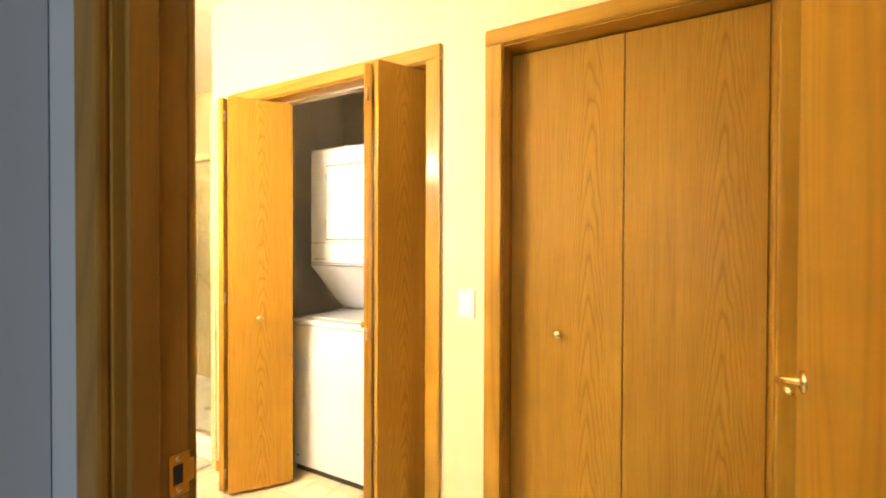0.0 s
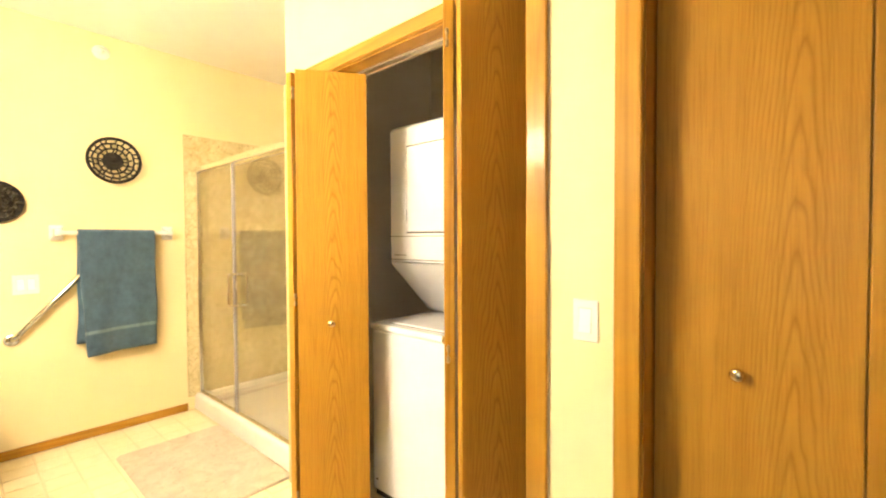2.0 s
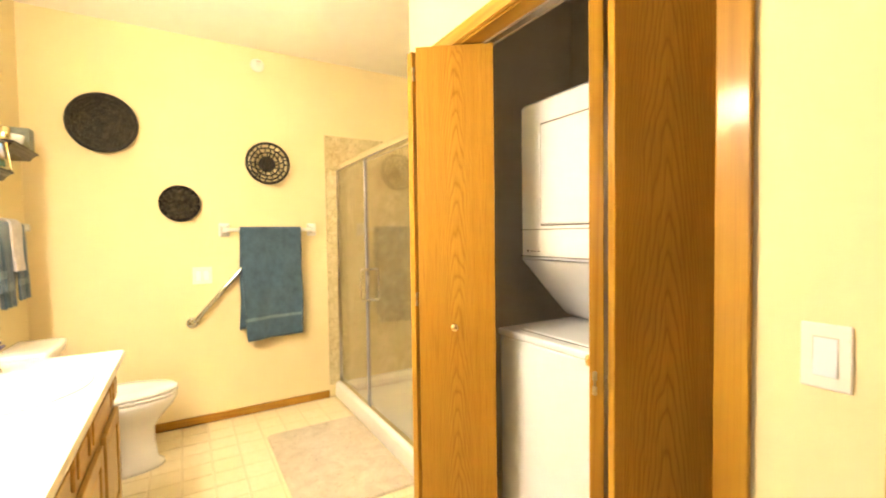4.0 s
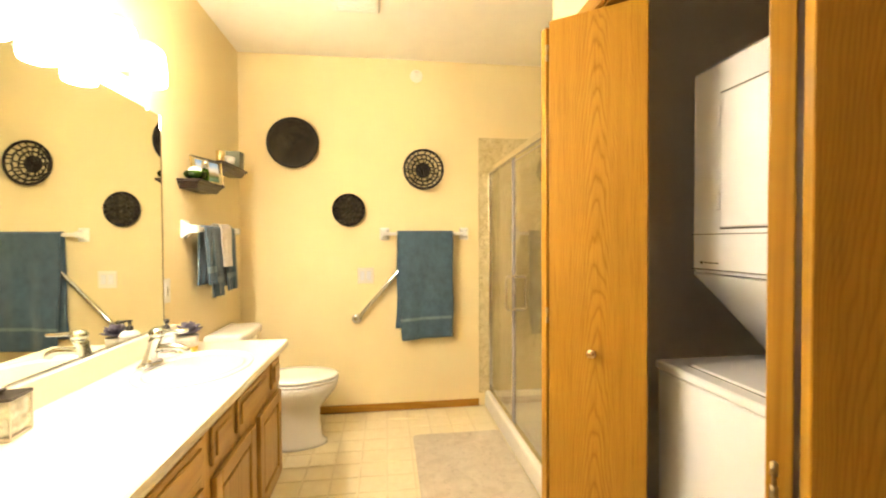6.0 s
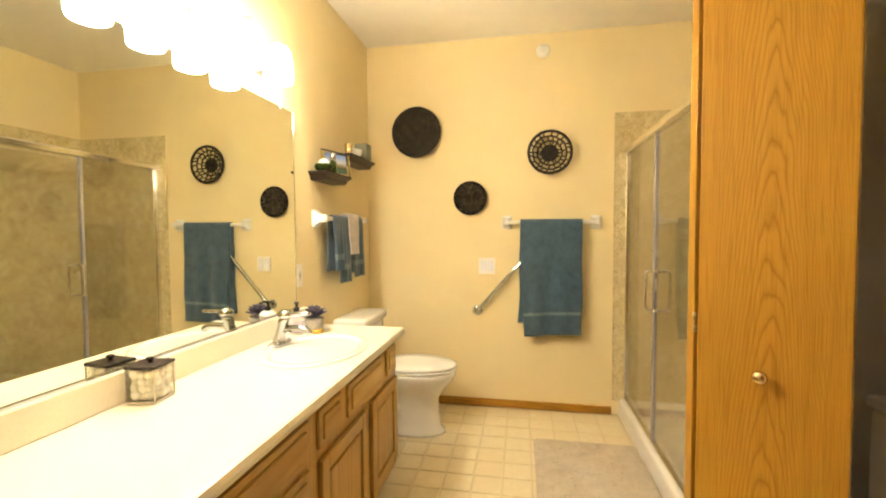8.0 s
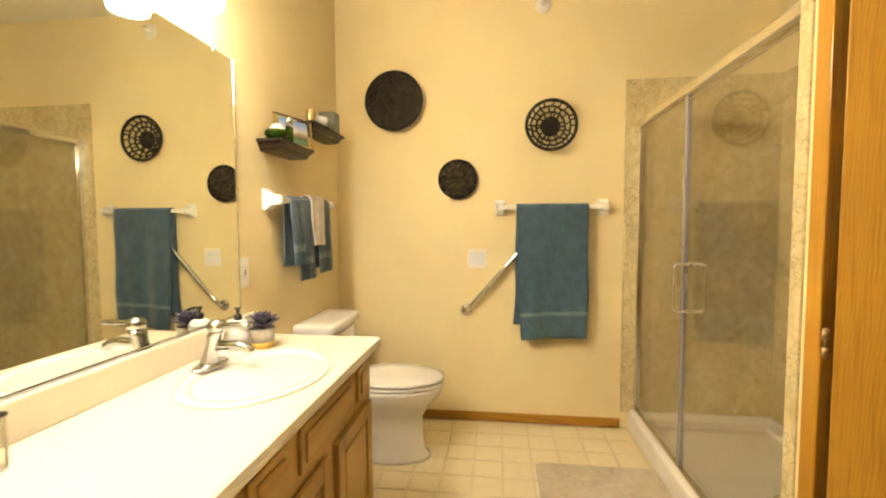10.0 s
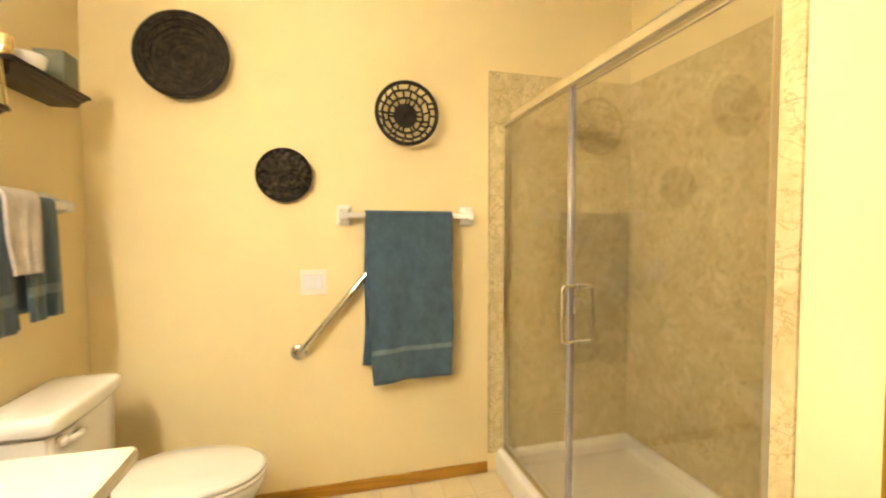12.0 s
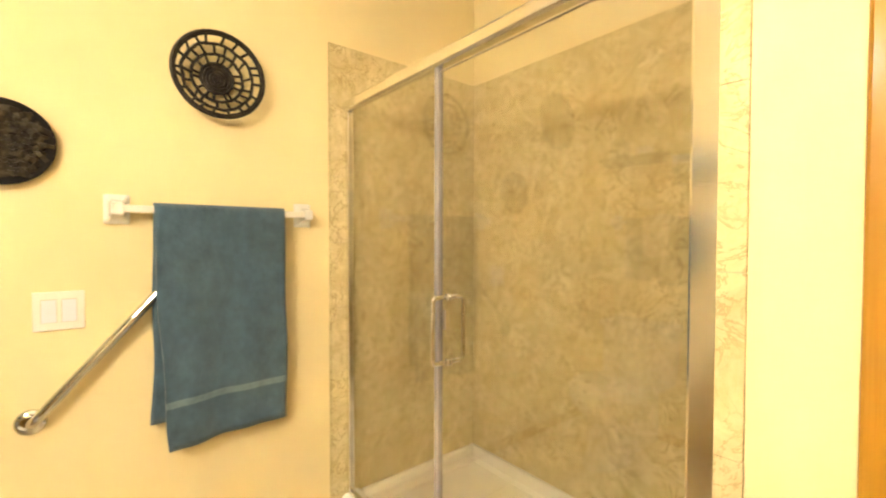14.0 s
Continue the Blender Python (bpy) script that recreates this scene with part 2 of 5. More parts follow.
def pane(name, tint, ior=1.5, rough=0.0):
    """A thin pane: clear through, with the mirror gloss of glass."""
    m, nt, b = material(name)
    nt.nodes.remove(b)
    clear, gloss, mix, fr = (nt.nodes.new("ShaderNode" + k) for k in ("BsdfTransparent", "BsdfGlossy", "MixShader", "LayerWeight"))
    clear.inputs[0].default_value = (*tint, 1)
    gloss.inputs["Roughness"].default_value = rough
    fr.inputs[0].default_value = 0.5
    base = ((ior - 1) / (ior + 1)) ** 2
    rise = math_node(nt, "MULTIPLY", math_node(nt, "POWER", fr.outputs["Facing"], 5.0), 1 - base)
    nt.links.new(math_node(nt, "ADD", rise, base), mix.inputs[0])
    nt.links.new(clear.outputs[0], mix.inputs[1])
    nt.links.new(gloss.outputs[0], mix.inputs[2])
    nt.links.new(mix.outputs[0], nt.nodes["Material Output"].inputs[0])
    return m


M_PANE = pane("shower_glass", (0.96, 0.96, 0.94), 1.78)
M_GREEN_GLASS = pane("green_glass", (0.26, 0.44, 0.06))
M_JAR_GLASS = pane("jar_glass", (0.94, 0.94, 0.90))
M_MIRROR = plain("mirror_silver", (0.84, 0.86, 0.78), 0.012, 1.0, spread=0.004)

m_, nt_, b_ = material("lit_frosted_glass")
b_.inputs["Base Color"].default_value = (0.9, 0.88, 0.82, 1)
b_.inputs["Emission Color"].default_value = (*LAMP_COLOUR, 1)
b_.inputs["Emission Strength"].default_value = SHADE_POWER
glow_, through_ = nt_.nodes.new("ShaderNodeMixShader"), nt_.nodes.new("ShaderNodeBsdfTransparent")
through_.inputs[0].default_value = (0.98, 0.98, 0.98, 1)
glow_.inputs[0].default_value = 0.5           # thin opal glass lets half of the light through
nt_.links.new(through_.outputs[0], glow_.inputs[1])
nt_.links.new(b_.outputs[0], glow_.inputs[2])
nt_.links.new(glow_.outputs[0], nt_.nodes["Material Output"].inputs[0])
M_SHADE = m_
m_, nt_, b_ = material("lit_bulb")
b_.inputs["Emission Color"].default_value = (*LAMP_COLOUR, 1)
b_.inputs["Emission Strength"].default_value = BULB_POWER
M_BULB = m_


# ---------------------------------------------------------------- mesh helpers
def box(bm, x0, x1, y0, y1, z0, z1, bevel=0.0, segs=2):
    """A box between two corners, with its edges rounded."""
    vs = [bm.verts.new(p) for p in ((x0, y0, z0), (x1, y0, z0), (x1, y1, z0), (x0, y1, z0), (x0, y0, z1), (x1, y0, z1), (x1, y1, z1), (x0, y1, z1))]
    fs = [bm.faces.new([vs[i] for i in q]) for q in ((3, 2, 1, 0), (4, 5, 6, 7), (0, 1, 5, 4), (1, 2, 6, 5), (2, 3, 7, 6), (3, 0, 4, 7))]
    if bevel:
        es = list({e for f in fs for e in f.edges})
        bmesh.ops.bevel(bm, geom=es, offset=bevel, segments=segs, affect="EDGES", profile=0.5)


def cube(x0, x1, y0, y1, z0, z1, bevel=0.0, segs=2):
    bm = bmesh.new()
    box(bm, x0, x1, y0, y1, z0, z1, bevel, segs)
    return bm


def lathe(bm, profile, centre=(0, 0, 0), seg=32, sx=1.0, sy=1.0, axis="z"):
    """Turn a profile of (radius, height) round an axis; open ends are capped."""
    rings = []
    for r, h in profile:
        ring = []
        for i in range(seg):
            a = 2 * math.pi * i / seg
            p = (r * math.cos(a) * sx, r * math.sin(a) * sy, h)
            p = {"z": p, "x": (p[2], p[0], p[1]), "y": (p[0], p[2], -p[1])}[axis]
            ring.append(bm.verts.new((p[0] + centre[0], p[1] + centre[1], p[2] + centre[2])))
        rings.append(ring)
    for a, b in zip(rings, rings[1:]):
        for i in range(seg):
            f = bm.faces.new((a[i], a[(i + 1) % seg], b[(i + 1) % seg], b[i]))
            f.smooth = True
    bm.faces.new(rings[0][::-1])
    bm.faces.new(rings[-1])


def turned(profile, centre=(0, 0, 0), seg=32, sx=1.0, sy=1.0, axis="z"):
    bm = bmesh.new()
    lathe(bm, profile, centre, seg, sx, sy, axis)
    return bm


def tube(bm, pts, r, seg=12, closed=False):
    """A round bar along a path."""
    pts = [Vector(p) for p in pts]
    n, rings, side = len(pts), [], None
    for i, p in enumerate(pts):
        a = pts[i - 1] if (i or closed) else p
        b = pts[(i + 1) % n] if (i < n - 1 or closed) else p
        d = (b - a).normalized()
        if side is None:
            side = d.orthogonal().normalized()
        side = (side - d * side.dot(d)).normalized()
        up = d.cross(side)
        rings.append([bm.verts.new(p + (side * math.cos(t) + up * math.sin(t)) * r) for t in (2 * math.pi * k / seg for k in range(seg))])
    pairs = list(zip(rings, rings[1:])) + ([(rings[-1], rings[0])] if closed else [])
    for a, b in pairs:
        for k in range(seg):
            f = bm.faces.new((a[k], a[(k + 1) % seg], b[(k + 1) % seg], b[k]))
            f.smooth = True
    if not closed:
        bm.faces.new(rings[0][::-1])
        bm.faces.new(rings[-1])


def bar(pts, r, seg=12, closed=False):
    bm = bmesh.new()
    tube(bm, pts, r, seg, closed)
    return bm


def prism(bm, outline, a, b, axis="x"):
    """Sweep a closed outline of (u, v) from a to b: along x the outline lies in y and z, along y in x and z, along z in x and y."""
    put = {"x": lambda u, v, w: (w, u, v), "y": lambda u, v, w: (u, w, v), "z": lambda u, v, w: (u, v, w)}[axis]
    lo, hi = ([bm.verts.new(put(u, v, w)) for u, v in outline] for w in (a, b))
    n = len(outline)
    for i in range(n):
        bm.faces.new((lo[i], lo[(i + 1) % n], hi[(i + 1) % n], hi[i]))
    bm.faces.new(lo[::-1])
    bm.faces.new(hi)


def finish(name, bm, mat, smooth=False):
    bmesh.ops.recalc_face_normals(bm, faces=bm.faces[:])
    me = bpy.data.meshes.new(name)
    if smooth:
        for f in bm.faces:
            f.smooth = True
    bm.to_mesh(me)
    bm.free()
    me.materials.append(mat)
    return me


def structure(name, bm, mat, label="", smooth=False):
    return tagged(new(name, finish(name, bm, mat, smooth)), label, "", "", "structure")


def thing(name, m, label, category, group=""):
    ob = new(name)
    ob.empty_display_size = 0.05
    ob.matrix_world = m
    return tagged(ob, label, category, group)


def part(name, bm, mat, parent, label="", smooth=False, m=None, soft=False):
    """A part; soft: rounded edges shade into flat faces."""
    ob = new(name, finish(name, bm, mat, smooth or soft))
    if soft:
        ob.modifiers.new("face_weighted", "WEIGHTED_NORMAL").keep_sharp = True
    ob.parent = parent
    if m is not None:
        ob.matrix_basis = m
    if label:
        ob["label"] = label
    return ob


def solo(name, bm, mat, m, label, category, group="", smooth=False):
    """A thing of one mesh."""
    ob = new(name, finish(name, bm, mat, smooth))
    ob.matrix_world = m
    return tagged(ob, label, category, group)


# ---------------------------------------------------------------- plan
Y_V = -0.026            # vanity wall
Y_C = 1.715             # closet wall, front
T = 0.115               # wall thickness
CEIL = 2.615
X_SH = 1.466            # end of the shower recess
Y_SH = 2.55             # back of the shower
L0, L1 = 1.690, 2.884   # laundry opening
C0, C1 = 3.196, 4.040    # second closet opening
HEAD = 2.036            # closet opening height
D0, D1, DH = 3.154, 4.060, 2.05   # bedroom doorway
YB, YH = 0.473, 0.556     # its wall, bedroom face and hall face
X_VE = 2.86             # vanity recess end
X_HE = 4.25             # hall end
YL = 2.72               # back of the closets

bm = cube(-T, X_HE + T, Y_V - T, YL + T, -0.12, -0.003)
floor = structure("floor", bm, M_VINYL_JOINT, "cream sheet vinyl floor with an embossed square pattern")
structure("floor_bedroom", cube(X_VE + 0.04, 5.6, -2.6, YB - 0.002, -0.11, 0.004), M_CARPET, "worn beige bedroom carpet")
bm = cube(-T, 5.7, -2.7, YL + T, CEIL, CEIL + 0.1)
structure("ceiling", bm, M_CEIL, "textured off-white ceiling")

structure("wall_far", cube(-T, 0, Y_V - T, Y_SH + T, 0, CEIL), M_WALL, "cream-yellow painted bathroom wall")
structure("wall_vanity", cube(0, X_VE, Y_V - T, Y_V, 0, CEIL), M_WALL, "cream-yellow painted wall behind the vanity")
structure("wall_vanity_end", cube(X_VE, X_VE + 0.04, Y_V - T, YB, 0, CEIL), M_WALL, "cream-yellow painted end wall of the vanity")
for n, (xa, xb, za) in enumerate(((1.502, L0, 0), (L0, L1, HEAD), (L1, C0, 0), (C0, C1, HEAD), (C1, X_HE, 0)), 1):
    structure(f"wall_closets_{n}", cube(xa, xb, Y_C, Y_C + T, za, CEIL), M_WALL, "cream-yellow painted wall beside the closet openings")
structure("wall_shower_back", cube(0, X_SH, Y_SH, Y_SH + T, 0, CEIL), M_WALL, "cream-yellow painted wall above the shower surround")
structure("wall_shower_end", cube(X_SH, 1.502, Y_C + 0.004, Y_SH + T, 0, CEIL), M_WALL, "cream-yellow painted shower end wall")
structure("wall_laundry_side", cube(1.510, 1.56, Y_C + T + 0.002, YL, 0, CEIL), M_GREY_WALL, "grey painted closet side wall")
structure("wall_closet_back", cube(1.49, X_HE, YL, YL + T, 0, CEIL), M_GREY_WALL, "grey painted closet back wall")
structure("wall_closet_divider", cube(3.0, 3.09, Y_C + T + 0.002, YL, 0, CEIL), M_GREY_WALL, "grey painted wall between the closets")
structure("wall_hall_end", cube(X_HE, X_HE + T, YB, YL + T, 0, CEIL), M_WALL, "cream-yellow painted hall end wall")
for n, (xa, xb, za) in enumerate(((X_VE, D0 - 0.015, 0), (D0 - 0.015, D1 + 0.015, DH + 0.015), (D1 + 0.015, X_HE, 0)), 1):
    structure(f"wall_doorway_{n}", cube(xa, xb, YB, YH, za, CEIL), M_WALL, "cream-yellow painted wall beside the bedroom doorway")
# bedroom shell with a window opening
bm = bmesh.new()
box(bm, X_VE + 0.042, D0 - 0.02, YB - 0.012, YB - 0.004, 0, CEIL)
box(bm, D0 - 0.02, D1 + 0.02, YB - 0.012, YB - 0.004, DH + 0.02, CEIL)
box(bm, D1 + 0.02, 5.6, YB - 0.012, YB - 0.004, 0, CEIL)
structure("wall_bedroom_north", bm, M_BED_WALL, "grey painted bedroom wall round the doorway")
structure("wall_bedroom_west", cube(X_VE + 0.002, 2.985, -2.6, Y_V - T - 0.004, 0, CEIL), M_BED_WALL, "grey painted bedroom side wall")
structure("wall_bedroom_west_face", cube(X_VE + 0.042, 2.985, Y_V - T - 0.003, YB - 0.014, 0, CEIL), M_BED_WALL, "grey painted bedroom side wall")
structure("wall_bedroom_east", cube(5.6, 5.7, -2.6, YB + 0.1, 0, CEIL), M_BED_WALL, "grey painted bedroom side wall")
structure("wall_bedroom_hall", cube(X_HE + T, 5.6, YB, YB + 0.1, 0, CEIL), M_BED_WALL, "grey painted bedroom wall")
bm = bmesh.new()
box(bm, X_VE, 3.5, -2.7, -2.6, 0, CEIL)
box(bm, 4.9, 5.7, -2.7, -2.6, 0, CEIL)
box(bm, 3.5, 4.9, -2.7, -2.6, 0, 0.85)
box(bm, 3.5, 4.9, -2.7, -2.6, 2.15, CEIL)
structure("wall_bedroom_south", bm, M_BED_WALL, "grey painted bedroom wall with a window opening")


# ---------------------------------------------------------------- trim
def board(name, x0, x1, y0, y1, z0, z1, mat, bevel=0.004, label="golden oak trim"):
    return structure(name, cube(x0, x1, y0, y1, z0, z1, bevel), mat, label)


BASE = dict(label="golden oak baseboard")
board("baseboard_1", 0.0, 0.014, 0.0, 1.708, 0, 0.056, M_OAK_Y, **BASE)
board("baseboard_2", 0.016, 0.93, Y_V, Y_V + 0.012, 0, 0.056, M_OAK_X, **BASE)
board("baseboard_3", 1.508, L0 - 0.064, Y_C - 0.013, Y_C, 0, 0.056, M_OAK_X, **BASE)
board("baseboard_4", L1 + 0.064, C0 - 0.064, Y_C - 0.013, Y_C, 0, 0.056, M_OAK_X, **BASE)
board("baseboard_5", X_VE + 0.004, D0 - 0.062, YH, YH + 0.013, 0, 0.056, M_OAK_X, **BASE)


def casing(n, x0, x1, head, y_face, out, frame_z, frame_x, lap=-0.003):
    """Casing round an opening: two legs and a mitred head, standing proud of the wall towards out (+1 or -1 in y)."""
    w, d = 0.060, 0.016 * out
    ya, yb = sorted((y_face, y_face + d))
    for side, xa, xb in (("left", x0 - w, x0 + lap), ("right", x1 - lap, x1 + w)):
        structure(f"trim_{n}_{side}", cube(xa, xb, ya, yb, 0, head - lap, 0.005), frame_z, "golden oak door casing")
    bm = bmesh.new()
    prism(bm, [(x0 - w, head + w - 0.006), (x1 + w, head + w - 0.006), (x1 + w, head - lap + 0.0005), (x0 - w, head - lap + 0.0005)], ya, yb, "y")
    bmesh.ops.bevel(bm, geom=bm.edges[:], offset=0.004, segments=2, affect="EDGES")
    structure(f"trim_{n}_head", bm, frame_x, "golden oak door casing")


def jambs(n, x0, x1, head, y0, y1, mz, mx, t=0.012):
    structure(f"jamb_{n}_left", cube(x0, x0 + t, y0 + 0.0005, y1, 0, head - t, 0.001), mz, "golden oak door jamb")
    structure(f"jamb_{n}_right", cube(x1 - t, x1, y0 + 0.0005, y1, 0, head - t, 0.001), mz, "golden oak door jamb")
    structure(f"jamb_{n}_head", cube(x0, x1, y0 + 0.0005, y1, head - t, head, 0.001), mx, "golden oak door jamb")


casing(1, L0, L1, HEAD, Y_C, -1, M_OAK, M_OAK_X, 0.008)
casing(2, C0, C1, HEAD, Y_C, -1, M_OAK, M_OAK_X, 0.008)
casing(3, D0, D1, DH, YB - 0.012, -1, M_FRAME, M_FRAME)
casing(4, D0, D1, DH, YH, 1, M_OAK, M_OAK_X)
jambs(1, L0, L1, HEAD, Y_C, Y_C + T, M_OAK, M_OAK_X)
jambs(2, C0, C1, HEAD, Y_C, Y_C + T, M_OAK, M_OAK_X)
structure("jamb_3_left", cube(D0 - 0.014, D0, YB - 0.012, YH, 0, DH, 0.002), M_FRAME, "worn oak door jamb")
structure("jamb_3_right", cube(D1, D1 + 0.014, YB - 0.012, YH, 0, DH, 0.002), M_FRAME, "worn oak door jamb")
structure("jamb_3_head", cube(D0 - 0.014, D1 + 0.014, YB - 0.012, YH, DH, DH + 0.014, 0.002), M_FRAME, "worn oak door jamb")
structure("trim_stop_left", cube(D0, D0 + 0.011, YB + 0.002, YB + 0.040, 0, DH, 0.003), M_FRAME, "oak door stop")
structure("trim_stop_right", cube(D1 - 0.011, D1, YB + 0.002, YB + 0.040, 0, DH, 0.003), M_FRAME, "oak door stop")
structure("trim_stop_head", cube(D0 + 0.011, D1 - 0.011, YB + 0.002, YB + 0.040, DH - 0.011, DH, 0.003), M_FRAME, "oak door stop")

strike = thing("strike_plate", pose(D0, 0.540, 0.955), "brass strike plate screwed to the oak door jamb", "strike plate")
bm = bmesh.new()
for z0, z1 in ((-0.03, -0.014), (0.014, 0.03)):
    box(bm, -0.001, 0.0022, -0.012, 0.016, z0, z1)
box(bm, -0.001, 0.0022, -0.012, -0.007, -0.014, 0.014)
box(bm, -0.001, 0.0022, 0.007, 0.016, -0.014, 0.014)
tube(bm, [(0.0005, 0.015, -0.016), (0.0005, 0.024, -0.016)], 0.0015, 6)
box(bm, -0.004, 0.001, 0.016, 0.024, -0.016, 0.016, 0.001)
part("plate", bm, M_BRASS, strike)
part("latch_hole", cube(-0.004, 0.0012, -0.007, 0.007, -0.014, 0.014), M_DARK, strike, "dark latch hole")
for z in (-0.022, 0.022):
    part("screw", turned([(0.0042, 0.0), (0.0036, 0.0032), (0.001, 0.0034)], (0, 0, z), 12, axis="x"), M_BRASS, strike)

# ---------------------------------------------------------------- doors
def knob(parent, x, y, z, out=-1, mat=M_BRASS):
    """Small round cabinet knob on a stem, pointing along y."""
    prof = [(0.011, 0.0), (0.011, 0.002), (0.006, 0.004), (0.006, 0.012), (0.013, 0.017), (0.0165, 0.023), (0.014, 0.029), (0.006, 0.0315)]
    bm = turned([(r, out * h) for r, h in prof], (x, y, z), 20, axis="y")
    return part("knob", bm, mat, parent, "polished brass knob", True)


def hinge(parent, x, y, z, mat=M_HINGE):
    """A three-knuckle bifold hinge standing on the fold."""
    bm = bmesh.new()
    for dz in (-0.017, 0.017):
        tube(bm, [(x, y, z + dz - 0.009), (x, y, z + dz + 0.009)], 0.0052, 8)
    tube(bm, [(x, y, z - 0.028), (x, y, z + 0.028)], 0.0028, 8)
    return part("hinge", bm, mat, parent, "small worn brass hinge")


PH0, PH1, PT = 0.018, 2.018, 0.034


def panel_at(parent, a, b, thick=PT):
    """A flush oak door leaf from plan point a to b."""
    (ax, ay), (bx, by) = a, b
    w, ang = math.hypot(bx - ax, by - ay), math.degrees(math.atan2(by - ay, bx - ax))
    bm = cube(0, w, -thick / 2, thick / 2, 0, PH1 - PH0, 0.0025)
    leaf = part("leaf", bm, M_VENEER, parent, m=pose(ax, ay, PH0, 0, 0, ang))
    leaf.data.materials.append(M_OAK)
    for f in leaf.data.polygons:                # solid edge strips
        if abs(f.normal.y) < 0.5:
            f.material_index = 1
    return leaf, w


def bifold(label, leaf_a, leaf_b, group):
    ob = thing("bifold_door", pose(0, 0, 0), label, "bifold door", group)
    pa, wa = panel_at(ob, *leaf_a)
    pb, wb = panel_at(ob, *leaf_b)
    return ob, pa, wa, pb, wb


# laundry doors, folded open; hinges on the fold
left, pa, wa, pb, wb = bifold("golden oak flush bifold door, folded open beside the laundry", ((1.712, 1.815), (1.752, 1.570)), ((1.797, 1.578), (1.985, 1.822)), "laundry bifold doors")
knob(pb, 0.145, -PT / 2, 0.882)
for z in (0.10, 0.99, 1.90):
    hinge(pb, -0.012, -0.002, z)
right, pa2, wa2, pb2, wb2 = bifold("golden oak flush bifold door, folded open beside the laundry", ((2.850, 1.815), (2.717, 1.580)), ((2.672, 1.586), (2.535, 1.805)), "laundry bifold doors")
for z in (0.10, 0.90, 1.87):
    hinge(pb2, -0.016, 0.002, z)
knob(pb2, 0.15, PT / 2, 0.905, 1)
track = thing("door_track", pose(0, 0, 0), "grey metal door track above the laundry opening", "door track")
bm = bmesh.new()
prism(bm, [(1.785, HEAD - 0.0125), (1.825, HEAD - 0.0125), (1.825, HEAD - 0.022), (1.822, HEAD - 0.022), (1.822, HEAD - 0.016), (1.788, HEAD - 0.016), (1.788, HEAD - 0.022), (1.785, HEAD - 0.022)], L0 + 0.013, L1 - 0.013, "x")
part("rail", bm, M_NICKEL, track)

closed = thing("bifold_door", pose(0, 0, 0), "closed golden oak flush bifold closet door", "bifold door")
xm = (C0 + C1) / 2
for x0, x1 in ((C0 + 0.015, xm - 0.001), (xm + 0.002, C1 - 0.015)):
    bm = cube(0, x1 - x0, 0, PT, 0, PH1 - PH0, 0.0025)
    leaf = part("leaf", bm, M_VENEER_WIDE, closed, m=pose(x0, 1.80, PH0))
    if x0 < xm - 0.1:
        knob(leaf, 0.186, 0.0, 0.932)

# bedroom door, open at a right angle into the hall
door = thing("bedroom_door", pose(4.032, 0.588, 0.012), "open golden oak flush bedroom door", "door")
part("leaf", cube(0, 0.036, 0, 0.89, 0, 2.03, 0.002), M_OAK, door)
part("latch_plate", cube(0.006, 0.030, 0.8895, 0.8915, 0.935, 0.992, 0.0008), M_BRASS, door, "brass latch plate")
part("latch_bolt", cube(0.011, 0.025, 0.8915, 0.902, 0.952, 0.976, 0.003), M_BRASS, door, "brass latch bolt")
for sx, x in ((-1, 0.0), (1, 0.036)):
    bm = bmesh.new()
    lathe(bm, [(0.027, 0), (0.027, sx * 0.004), (0.019, sx * 0.008), (0.009, sx * 0.012), (0.008, sx * 0.045)], (x, 0.825, 0.964), 28, axis="x")
    tube(bm, [(x + sx * 0.044, 0.830, 0.964), (x + sx * 0.048, 0.815, 0.964), (x + sx * 0.047, 0.765, 0.966), (x + sx * 0.042, 0.72, 0.964)], 0.0068, 12)
    part("lever_handle", bm, M_BRASS, door, "brass lever handle", True)
for z in (0.22, 1.02, 1.82):
    bm = bar([(0.018, -0.006, z - 0.045), (0.018, -0.006, z + 0.045)], 0.006, 10)
    part("hinge", bm, M_BRASS, door, "brass hinge", True)

# ---------------------------------------------------------------- wall plates
def rocker_plate(m, gangs, label):
    """A wall plate in its own plane (local x across, z up, front towards -y)."""
    w = 0.072 + 0.046 * (gangs - 1)
    ob = thing("light_switch", m, label, "light switch")
    part("plate", cube(-w / 2, w / 2, -0.006, 0, -0.058, 0.058, 0.003), M_PLASTIC, ob)
    for g in range(gangs):
        x = (g - (gangs - 1) / 2) * 0.046
        # flat grey plate, no recess: its colour stands in for the seam's shade
        part("rocker_gap", cube(x - 0.0183, x + 0.0183, -0.0063, -0.0058, -0.0352, 0.0352), M_GAP, ob, "shadow gap round the rocker")
        bm = bmesh.new()
        prism(bm, [(-0.0062, -0.033), (-0.0115, -0.033), (-0.0075, 0.0), (-0.0072, 0.033), (-0.0062, 0.033)], x - 0.0165, x + 0.0165, "x")
        part("rocker", bm, M_WHITE, ob, "white rocker")
    return ob


